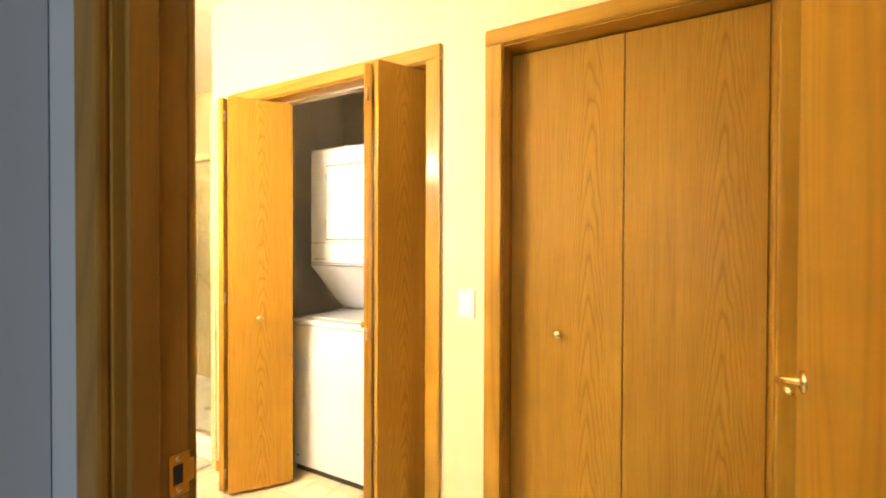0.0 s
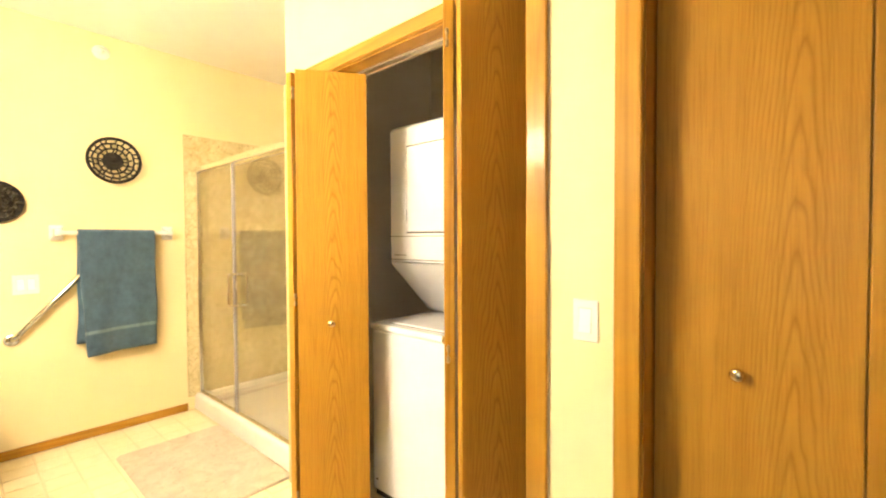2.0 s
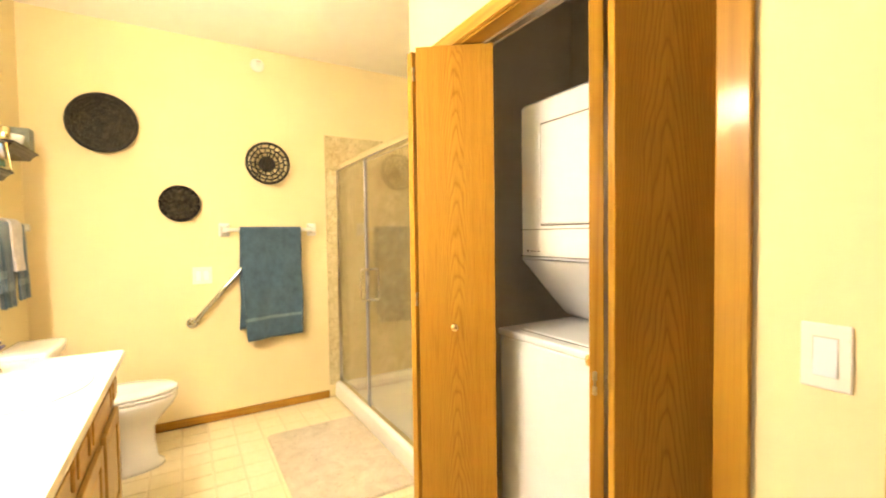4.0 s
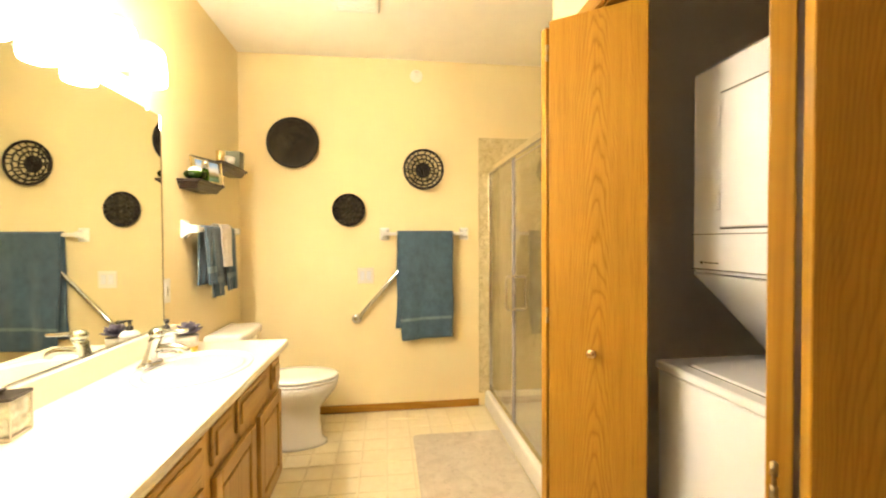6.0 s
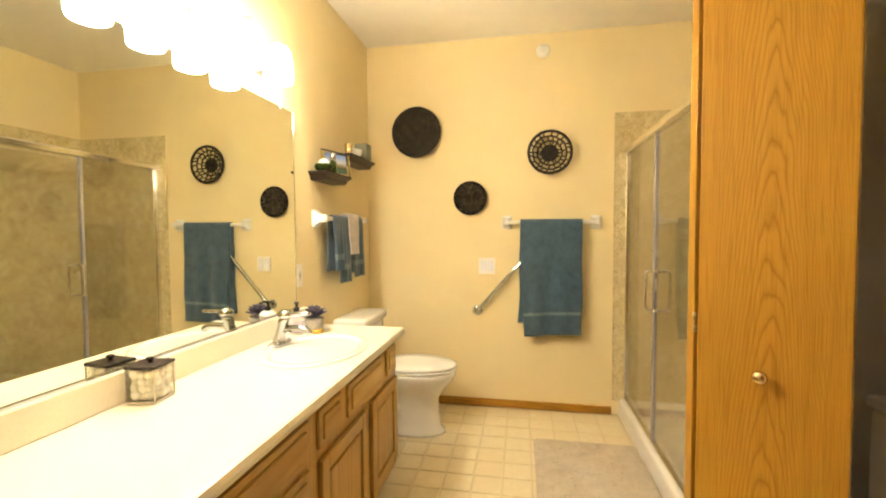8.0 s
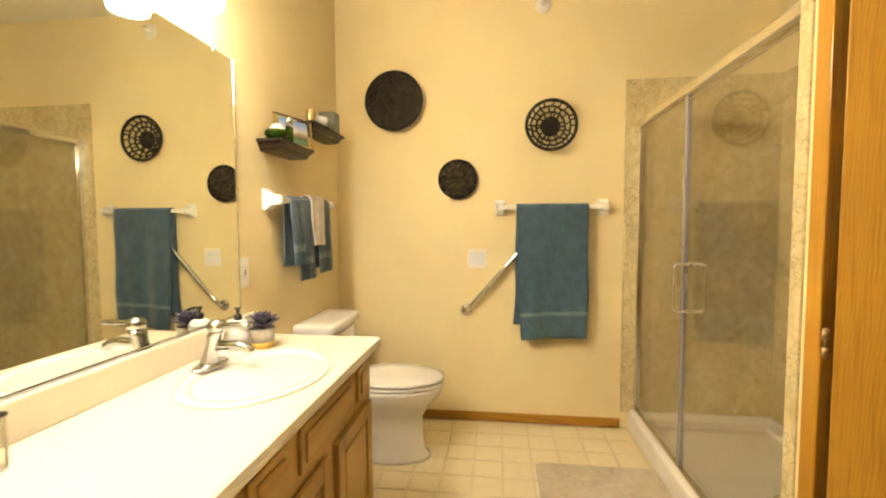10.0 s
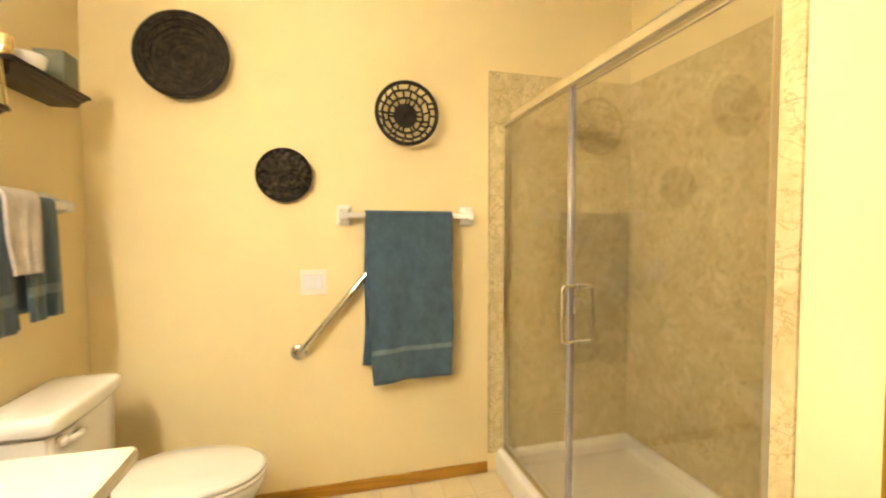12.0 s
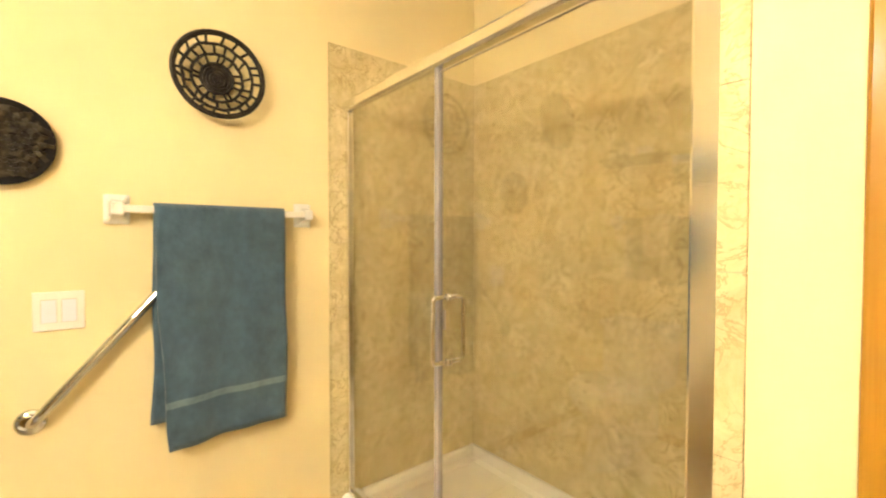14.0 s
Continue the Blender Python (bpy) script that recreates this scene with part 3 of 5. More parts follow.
rocker_plate(pose(3.057, Y_C, 1.049), 1, "white single rocker light switch on the cream wall")
rocker_plate(pose(0.0, 0.856, 1.015, 0, 0, 90), 2, "white double rocker light switch on the cream wall")
outlet = thing("outlet", pose(1.050, Y_V, 1.040, 0, 0, 180), "white grounded outlet plate beside the mirror", "outlet")
part("plate", cube(-0.036, 0.036, -0.006, 0, -0.058, 0.058, 0.003), M_PLASTIC, outlet)
part("face", cube(-0.017, 0.017, -0.009, -0.006, -0.034, 0.034, 0.001), M_PLASTIC, outlet)
for z in (-0.02, 0.02):
    for x in (-0.006, 0.006):
        part("slot", cube(x - 0.001, x + 0.001, -0.0094, -0.0085, z - 0.004, z + 0.004), M_DARK, outlet, "dark slot")
for z in (-0.006, 0.006):
    part("test_button", cube(-0.005, 0.005, -0.0105, -0.0085, z - 0.004, z + 0.004, 0.0006), M_DARK, outlet, "dark test button")

# ---------------------------------------------------------------- laundry
WX0, WX1, WY0, WY1 = 1.872, 2.555, 1.925, 2.66
washer = thing("washer", pose(WX0, WY0, 0), "white top-loading washer under the dryer", "washer")
W, D = WX1 - WX0, WY1 - WY0
bm = bmesh.new()
box(bm, 0, W, 0.006, D, 0.03, 0.831, 0.012, 3)
part("cabinet", bm, M_WHITE, washer, soft=True)
part("top_deck", cube(-0.003, W + 0.003, -0.004, D, 0.832, 0.862, 0.010, 3), M_WHITE, washer, soft=True)
part("lid", cube(0.10, W - 0.05, 0.055, 0.33, 0.862, 0.870, 0.004), M_WHITE, washer)
part("lid_seam", cube(0.092, W - 0.042, 0.049, 0.053, 0.8615, 0.8635), M_SEAM, washer, "thin grey seam round the lid")
part("toe_panel", cube(0.012, W - 0.012, 0.02, D - 0.02, 0.0, 0.03), M_DARK, washer, "dark recessed toe space")
part("badge", cube(0.03, 0.042, 0.0045, 0.0065, 0.085, 0.092), M_SEAM, washer, "small grey mark")

DX0, DX1, DY0 = 1.872, 2.555, 2.055
dryer = thing("dryer", pose(DX0, DY0, 0.862), "white front-loading dryer stacked over the washer", "dryer")
W2, DD = DX1 - DX0, WY1 - DY0
bm = bmesh.new()
prism(bm, [(0.0, 0.300), (0.0, 0.974), (DD, 0.974), (DD, 0.0), (0.31, 0.0), (0.285, 0.02), (0.012, 0.288)], 0, W2, "x")
bmesh.ops.bevel(bm, geom=bm.edges[:], offset=0.014, segments=3, affect="EDGES")
part("cabinet", bm, M_WHITE, dryer, soft=True)
for z in (0.308, 0.424):
    part("panel_seam", cube(0.006, W2 - 0.006, -0.0015, 0.004, z, z + 0.003, 0.0008), M_SEAM, dryer, "thin grey seam")
ddoor = part("door", cube(0.135, W2 - 0.06, -0.010, 0.006, 0.445, 0.865, 0.008, 4), M_WHITE, dryer, soft=True)
bm = bmesh.new()
x0, x1, z0, z1 = 0.130, W2 - 0.055, 0.440, 0.870
for b in ((x0, x1, z0, z0 + 0.007), (x0, x1, z1 - 0.007, z1), (x0, x0 + 0.007, z0, z1), (x1 - 0.007, x1, z0, z1)):
    box(bm, b[0], b[1], -0.0015, 0.001, b[2], b[3])
part("door_gap", bm, M_SEAM, ddoor, "thin grey gap round the door")
part("hinge", cube(0.118, 0.131, -0.009, 0.001, 0.50, 0.56, 0.003), M_WHITE, ddoor)
part("hinge", cube(0.118, 0.131, -0.009, 0.001, 0.765, 0.825, 0.003), M_WHITE, ddoor)
bm = bmesh.new()
box(bm, 0.045, 0.055, -0.0025, 0.001, 0.328, 0.336, 0.001)
for k in range(3):
    box(bm, 0.062 + 0.022 * k, 0.079 + 0.022 * k, -0.0015, 0.001, 0.330, 0.334)
part("badge", bm, M_SEAM, dryer, "small dark maker's mark")

# ---------------------------------------------------------------- shower
S0 = 1.711
bm = bmesh.new()
box(bm, 0, 0.008, S0, Y_SH, 0.10, 2.052, 0.002)
structure("shower_surround_far", bm, M_MARBLE, "veined beige cultured marble panel")
structure("shower_surround_back", cube(0.008, X_SH - 0.008, Y_SH - 0.008, Y_SH, 0.10, 2.052, 0.002), M_MARBLE, "veined beige cultured marble panel")
structure("shower_surround_end", cube(X_SH - 0.008, X_SH, Y_C + 0.006, Y_SH, 0.10, 2.052, 0.002), M_MARBLE, "veined beige cultured marble panel")
M_GROUT = plain("grout", (0.52, 0.43, 0.27), 0.8)
strip_far = structure("trim_shower_far", cube(0.008, 0.012, S0 + 0.005, 1.782, 0.10, 1.770), M_GROUT, "beige marble edge tiles")
strip_front = structure("trim_shower_front", cube(X_SH - 0.004, 1.500, Y_C - 0.003, Y_C + 0.003, 0.0, 2.062), M_GROUT, "beige marble edge tiles")
for k in range(6):
    part("tile", cube(0.009, 0.0165, S0 + 0.004, 1.783, 0.101 + k * 0.2785, 0.101 + (k + 1) * 0.2785 - 0.0015, 0.0012), M_MARBLE, strip_far)
for k in range(7):
    part("tile", cube(X_SH - 0.006, 1.501, Y_C - 0.006, Y_C + 0.0035, 0.001 + k * 0.295, (k + 1) * 0.295 - 0.0005, 0.0012), M_MARBLE, strip_front)

pan = thing("shower_pan", pose(0, 0, 0), "white acrylic shower pan with a raised curb", "shower pan")
bm = bmesh.new()
prism(bm, [(1.752, 0.0), (1.757, 0.105), (1.768, 0.118), (1.84, 0.118), (1.855, 0.105), (1.862, 0.0)], 0.001, X_SH - 0.009, "x")
bmesh.ops.bevel(bm, geom=bm.edges[:], offset=0.006, segments=3, affect="EDGES")
part("curb", bm, M_ACRYLIC, pan, soft=True)
part("floor", cube(0.009, X_SH - 0.009, 1.862, Y_SH - 0.009, 0.0, 0.045, 0.004), M_ACRYLIC, pan)
bm = bmesh.new()
lip = [(0.0, 0.045), (0.05, 0.045), (0.032, 0.062), (0.022, 0.100), (0.014, 0.108), (0.0, 0.108)]
prism(bm, [(0.009 + u, v) for u, v in lip], 1.862, Y_SH - 0.012, "y")
part("upstand", bm, M_ACRYLIC, pan)
bm = bmesh.new()
prism(bm, [(Y_SH - 0.009 - u, v) for u, v in lip], 0.012, X_SH - 0.012, "x")
part("upstand", bm, M_ACRYLIC, pan)
bm = bmesh.new()
prism(bm, [(X_SH - 0.009 - u, v) for u, v in lip], 1.862, Y_SH - 0.012, "y")
part("upstand", bm, M_ACRYLIC, pan)
for x in (0.33, 0.62, 0.91, 1.2):
    part("tread_line", cube(x - 0.002, x + 0.002, 1.93, 2.48, 0.0445, 0.047, 0.0008), M_ACRYLIC, pan)
bm = turned([(0.05, 0.045), (0.05, 0.048), (0.044, 0.0495), (0.01, 0.048)], (0.72, 2.2, 0), 28)
part("drain", bm, M_ALU, pan, "chrome drain cover", True)

PX = 0.640              # meeting post
encl = thing("shower_enclosure", pose(0, 1.795, 0.118), "chrome-framed clear glass shower enclosure on the curb", "shower enclosure")
HZ = 1.660
bm = bmesh.new()
prism(bm, [(-0.024, HZ), (-0.024, HZ + 0.030), (-0.016, HZ + 0.040), (0.016, HZ + 0.040), (0.024, HZ + 0.030), (0.024, HZ), (0.012, HZ - 0.006), (-0.012, HZ - 0.006)], 0.010, X_SH - 0.010, "x")
part("header_rail", bm, M_ALU, encl, "chrome header rail")
part("wall_channel", cube(0.016, 0.040, -0.014, 0.014, 0.0, HZ - 0.006, 0.003), M_ALU, encl, "chrome wall channel")
part("wall_channel", cube(X_SH - 0.074, X_SH - 0.008, -0.022, 0.018, 0.0, HZ - 0.006, 0.006), M_ALU, encl, "chrome wall channel")
part("sill", cube(0.040, X_SH - 0.055, -0.014, 0.014, 0.0, 0.016, 0.004), M_ALU, encl, "chrome sill")
part("post", cube(PX - 0.011, PX + 0.011, -0.011, 0.011, 0.016, HZ - 0.006, 0.004), M_SEAL, encl, "slim grey post with a soft seal")
part("fixed_pane", cube(0.040, PX - 0.011, -0.003, 0.003, 0.016, HZ - 0.006), M_PANE, encl, "clear glass")
sdoor = part("glass_door", cube(PX + 0.014, X_SH - 0.058, -0.003, 0.003, 0.024, HZ - 0.022), M_PANE, encl, "clear glass")
part("door_edge", cube(PX + 0.012, X_SH - 0.06, -0.0036, 0.0036, HZ - 0.022, HZ - 0.0195), M_NICKEL, sdoor, "polished top edge")
bm = bmesh.new()
for out in (-1, 1):
    y = out * 0.062
    hx, za, zb = PX + 0.050, 0.728, 0.932
    tube(bm, [(hx, out * 0.003, za), (hx, y * 0.8, za), (hx, y * 0.95, za + 0.004), (hx, y, za + 0.015), (hx, y, zb - 0.015), (hx, y * 0.95, zb - 0.004), (hx, y * 0.8, zb), (hx, out * 0.003, zb)], 0.0075, 12)
    for z in (za, zb):
        lathe(bm, [(0.012, out * 0.003), (0.012, out * 0.007), (0.009, out * 0.008)], (hx, 0, z), 16, axis="y")
part("pull_handle", bm, M_ALU, sdoor, "chrome C-shaped pull handle", True)
part("catch", cube(PX + 0.03, PX + 0.042, -0.008, -0.003, 0.828, 0.890, 0.002), M_NICKEL, sdoor, "small grey catch")

# ---------------------------------------------------------------- vanity
CZ, CF, CX0, CX1 = 0.782, 0.506, 1.002, X_VE - 0.002   # counter top height, front, ends
FACE = CF - 0.030
van = thing("vanity_cabinet", pose(0, 0, 0), "honey oak vanity cabinet with raised-panel doors and drawers", "vanity cabinet")
bm = bmesh.new()
box(bm, CX0 + 0.022, CX1, Y_V + 0.004, FACE, 0.10, CZ - 0.036, 0.002)
part("body", bm, M_CAB, van)
part("toe_kick", cube(CX0 + 0.03, CX1, Y_V + 0.004, FACE - 0.065, 0.0, 0.10), M_CAB_X, van)


def drawer_front(x0, x1, z0, z1):
    """A slab front with a routed lip round a raised field."""
    bm = bmesh.new()
    box(bm, x0, x1, FACE + 0.001, FACE + 0.012, z0, z1, 0.004)
    box(bm, x0 + 0.022, x1 - 0.022, FACE + 0.010, FACE + 0.0185, z0 + 0.022, z1 - 0.022, 0.006)
    return part("drawer_front", bm, M_CAB_X, van)


def panel_door(x0, x1, z0, z1):
    """Stiles and rails round a sunk field with a raised centre."""
    w = 0.052
    ob = part("door", cube(x0 + w, x1 - w, FACE + 0.001, FACE + 0.006, z0 + w, z1 - w), M_CAB, van)
    for xa, xb in ((x0, x0 + w), (x1 - w, x1)):
        part("stile", cube(xa, xb, FACE + 0.001, FACE + 0.019, z0, z1, 0.004), M_CAB, ob)
    for za, zb in ((z0, z0 + w), (z1 - w, z1)):
        part("rail", cube(x0 + w + 0.0004, x1 - w - 0.0004, FACE + 0.001, FACE + 0.0185, za, zb, 0.004), M_CAB_X, ob)
    part("raised_panel", cube(x0 + w + 0.012, x1 - w - 0.012, FACE + 0.005, FACE + 0.015, z0 + w + 0.012, z1 - w - 0.012, 0.008), M_CAB, ob)
    return ob


TOP, MID, LOW = 0.712, 0.590, 0.552
for x0, x1 in ((1.052, 1.185), (1.258, 1.638), (1.700, 1.866)):
    drawer_front(x0, x1, MID, TOP)
for z0, z1 in ((MID, TOP), (0.440, 0.565), (0.290, 0.414), (0.140, 0.262)):
    drawer_front(1.928, 2.345, z0, z1)
for x0, x1 in ((1.052, 1.402), (1.466, 1.862), (2.385, 2.590), (2.61, 2.825)):
    panel_door(x0, x1, 0.145, LOW)
drawer_front(2.385, 2.825, MID, TOP)

SX, SY, RX, RY = 1.452, 0.272, 0.252, 0.200     # sink centre and half axes
counter = thing("vanity_counter", pose(0, 0, 0), "cream laminate vanity counter with a backsplash", "counter")
bm = bmesh.new()
xs = 1.90
N = 64
hole_t, hole_b, rim_t, rim_b = [], [], [], []
y0c, y1c, x0c, x1c = Y_V + 0.003, CF, CX0, xs
for i in range(N):
    a = 2 * math.pi * i / N
    dx, dy = math.cos(a), math.sin(a)
    k = min(((x1c if dx > 0 else x0c) - SX) / dx if abs(dx) > 1e-9 else 9, ((y1c if dy > 0 else y0c) - SY) / dy if abs(dy) > 1e-9 else 9)
    ox, oy = SX + dx * k, SY + dy * k
    for lst, x, y, z in ((hole_t, SX + RX * 0.95 * dx, SY + RY * 0.95 * dy, CZ), (rim_t, ox, oy, CZ), (hole_b, SX + RX * 0.95 * dx, SY + RY * 0.95 * dy, CZ - 0.036), (rim_b, ox, oy, CZ - 0.036)):
        lst.append(bm.verts.new((x, y, z)))
corners = {}
for nm, z in (("t", CZ), ("b", CZ - 0.036)):
    for cx, cy in ((x0c, y0c), (x1c, y0c), (x1c, y1c), (x0c, y1c)):
        corners[nm, cx, cy] = bm.verts.new((cx, cy, z))
for i in range(N):
    j = (i + 1) % N
    bm.faces.new((hole_t[i], hole_t[j], hole_b[j], hole_b[i]))
    for ring, rim, nm in ((hole_t, rim_t, "t"), (hole_b, rim_b, "b")):
        a, b = rim[i].co, rim[j].co
        extra = []
        if abs(a.x - b.x) > 1e-6 and abs(a.y - b.y) > 1e-6:
            cx = x1c if max(a.x, b.x) > x1c - 1e-6 else x0c
            cy = y1c if max(a.y, b.y) > y1c - 1e-6 else y0c
            extra = [corners[nm, cx, cy]]
        bm.faces.new([ring[i], rim[i], *extra, rim[j], ring[j]])
loose = [v for v in bm.verts if not v.link_faces]
bmesh.ops.delete(bm, geom=loose, context="VERTS")
prism(bm, [(y1c - 0.001, CZ - 0.036), (y1c + 0.010, CZ - 0.034), (y1c + 0.014, CZ - 0.018), (y1c + 0.010, CZ - 0.003), (y1c - 0.001, CZ)], x0c, CX1, "x")
box(bm, xs, CX1, y0c, y1c, CZ - 0.036, CZ)
part("top", bm, M_LAMINATE, counter)
bm = cube(CX0, CX1, Y_V + 0.001, Y_V + 0.021, CZ + 0.0005, 0.872, 0.004)
part("backsplash", bm, M_LAMINATE, counter)
part("end_cap", cube(CX0 - 0.004, CX0 - 0.0005, y0c, y1c + 0.004, CZ - 0.036, CZ, 0.0015), M_LAMINATE, counter)

sink = thing("sink", pose(SX, SY, CZ), "oval white porcelain drop-in sink", "sink")
bm = turned([(0.93, -0.001), (1.0, 0.0), (1.004, 0.003), (0.995, 0.007), (0.95, 0.009), (0.86, 0.007), (0.80, -0.004), (0.775, -0.03), (0.71, -0.08), (0.56, -0.125), (0.30, -0.145), (0.08, -0.15), (0.06, -0.165), (0.30, -0.16), (0.62, -0.14), (0.83, -0.085), (0.90, -0.03), (0.93, -0.002)], (0, 0, 0), 56, RX, RY)
part("bowl", bm, M_SINK, sink, smooth=True)
part("drain", turned([(0.026, -0.1475), (0.026, -0.144), (0.02, -0.1425), (0.004, -0.143)], (0, 0, 0), 20), M_CHROME, sink, "chrome drain", True)
for dx in (-0.012, 0.012):
    part("overflow_hole", turned([(0.0045, 0.0), (0.0045, 0.004)], (dx, 0.166, -0.032), 10, axis="y"), M_DARK, sink, "dark overflow hole")

fau = thing("faucet", pose(1.425, 0.088, CZ + 0.010) @ Matrix.Scale(1.12, 4), "chrome single-lever bathroom faucet on the sink deck", "faucet")
bm = turned([(1.0, 0.0), (1.0, 0.004), (0.9, 0.008), (0.3, 0.010)], (0, 0.004, 0), 40, 0.068, 0.030)
part("base_plate", bm, M_CHROME, fau, smooth=True)
# body leans out over the bowl and narrows towards its collar
bm = bmesh.new()
skin_rings = []
for z, y, r in ((0.004, 0.0, 0.027), (0.014, 0.001, 0.0235), (0.04, 0.008, 0.0205), (0.07, 0.018, 0.0205), (0.084, 0.023, 0.0235), (0.092, 0.026, 0.0245), (0.097, 0.027, 0.022)):
    skin_rings.append([bm.verts.new((r * math.cos(t), y + r * math.sin(t), z + 0.18 * r * math.sin(t) * (z > 0.03))) for t in (2 * math.pi * k / 28 for k in range(28))])
for ra, rb in zip(skin_rings, skin_rings[1:]):
    for k in range(28):
        bm.faces.new((ra[k], ra[(k + 1) % 28], rb[(k + 1) % 28], rb[k]))
bm.faces.new(skin_rings[0][::-1])
bm.faces.new(skin_rings[-1])
part("body", bm, M_CHROME, fau, smooth=True)
part("spout", bar([(0, 0.012, 0.050), (0, 0.045, 0.058), (0, 0.085, 0.060), (0, 0.108, 0.055), (0, 0.122, 0.047), (0, 0.126, 0.036)], 0.0135, 14), M_CHROME, fau, smooth=True)
bm = turned([(0.0235, 0.098), (0.026, 0.104), (0.0265, 0.114), (0.022, 0.124), (0.010, 0.130), (0.002, 0.131)], (0, 0.028, 0), 28)
box(bm, -0.0145, 0.0145, 0.036, 0.126, 0.109, 0.122, 0.005, 3)
part("lever", bm, M_CHROME, fau, smooth=True)

# soap dispenser, potted succulent, jar
soap = thing("soap_dispenser", pose(1.218, 0.055, CZ), "pale soap dispenser with a grey label and black pump", "soap dispenser")
bm = turned([(0.033, 0.0), (0.036, 0.004), (0.036, 0.075), (0.036, 0.082)], (0, 0, 0), 32)
part("bottle", bm, M_PLASTIC, soap, smooth=True)
part("label", turned([(0.0364, 0.012), (0.0364, 0.066)], (0, 0, 0), 32), plain("grey_label", (0.55, 0.50, 0.52), 0.5), soap, "pinkish grey printed label", True)
bm = turned([(0.0375, 0.080), (0.0375, 0.090), (0.03, 0.102), (0.018, 0.108)], (0, 0, 0), 32)
part("shoulder", bm, M_WHITE, soap, smooth=True)
bm = turned([(0.014, 0.108), (0.014, 0.124), (0.006, 0.128), (0.0055, 0.143), (0.011, 0.145), (0.011, 0.152)], (0, 0, 0), 20)
tube(bm, [(0, 0, 0.149), (0.02, 0.014, 0.150), (0.034, 0.024, 0.144)], 0.0045, 8)
part("pump", bm, M_BLACK, soap, "black plastic pump", True)

pot = thing("potted_succulent", pose(1.182, 0.126, CZ), "purple succulent in a grey and yellow ceramic pot", "succulent")
bm = turned([(0.040, 0.022), (0.0425, 0.050), (0.0435, 0.072), (0.0405, 0.072), (0.038, 0.060), (0.004, 0.058)], (0, 0, 0), 32)
part("pot", bm, plain("speckled_ceramic", (0.54, 0.50, 0.43), 0.5, spread=0.2, scale=60), pot, smooth=True)
part("pot_base", turned([(0.037, 0.0), (0.039, 0.003), (0.0405, 0.023), (0.01, 0.023)], (0, 0, 0), 32), plain("yellow_glaze", (0.70, 0.46, 0.08), 0.35), pot, "mustard yellow glazed base", True)
rng = random.Random(5)
leaf_mats = [plain("violet_leaf", (0.105, 0.092, 0.140), 0.6, spread=0.3, scale=40), plain("green_leaf", (0.10, 0.14, 0.06), 0.6, spread=0.3, scale=40)]
for ring, (n, tilt, length) in enumerate(((10, 20, 0.066), (10, 40, 0.062), (8, 58, 0.054), (6, 76, 0.040))):
    for k in range(n):
        bm = bmesh.new()
        lathe(bm, [(0.003, 0.0), (0.010, length * 0.35), (0.0135, length * 0.66), (0.010, length * 0.88), (0.0008, length)], (0, 0, 0), 8, 1.0, 0.36)
        m = pose(0, 0, 0.076 + 0.004 * ring, 0, 0, 360 * k / n + 21 * ring + rng.uniform(-8, 8)) @ pose(0, 0, 0, 90 - tilt + rng.uniform(-6, 6), 0, 0)
        part("leaf", bm, leaf_mats[1 if ring == 3 else 0], pot, "" if ring < 3 else "green inner leaf", True, m=m)

JX, JY = 2.024, 0.048
jar = thing("cotton_jar", pose(JX, JY, CZ, 0, 0, 8), "square clear glass jar of cotton with a dark lid", "jar")
bm = bmesh.new()
h, q = 0.041, 0.003
for x0, x1, y0, y1 in ((-h, h, -h, -h + q), (-h, h, h - q, h), (-h, -h + q, -h + q, h - q), (h - q, h, -h + q, h - q)):
    box(bm, x0, x1, y0, y1, 0.008, 0.098)
box(bm, -h, h, -h, h, 0.0, 0.008, 0.002)
part("glass_box", bm, M_JAR_GLASS, jar, "clear glass")
part("foot", cube(-h - 0.0015, h + 0.0015, -h - 0.0015, h + 0.0015, 0.0, 0.009, 0.002), M_NICKEL, jar, "bronze foot")
for sx in (-1, 1):
    for sy in (-1, 1):
        part("corner_strip", cube(sx * h - 0.0018, sx * h + 0.0018, sy * h - 0.0018, sy * h + 0.0018, 0.010, 0.099), M_NICKEL, jar, "thin metal corner strip")
lid = part("lid", cube(-h - 0.004, h + 0.004, -h - 0.004, h + 0.004, 0.099, 0.108, 0.003), M_LID, jar, "dark bronze lid")
part("knob", turned([(0.006, 0.109), (0.006, 0.114), (0.011, 0.118), (0.009, 0.124), (0.002, 0.1255)], (0, 0, 0), 18), M_LID, lid, smooth=True)
for k in range(36):
    x, y, z = ((k % 3) - 1) * 0.0205 + rng.uniform(-0.003, 0.003), ((k // 3) % 3 - 1) * 0.0205 + rng.uniform(-0.003, 0.003), 0.026 + 0.0185 * (k // 9)
    bm = bmesh.new()
    bmesh.ops.create_icosphere(bm, subdivisions=2, radius=0.0205)
    for v in bm.verts:
        v.co *= 1 + 0.16 * noise.noise(v.co * 60 + Vector((k, 0, 0)))
    part("cotton_ball", bm, M_COTTON, jar, "white cotton ball", True, m=pose(x, y, z))

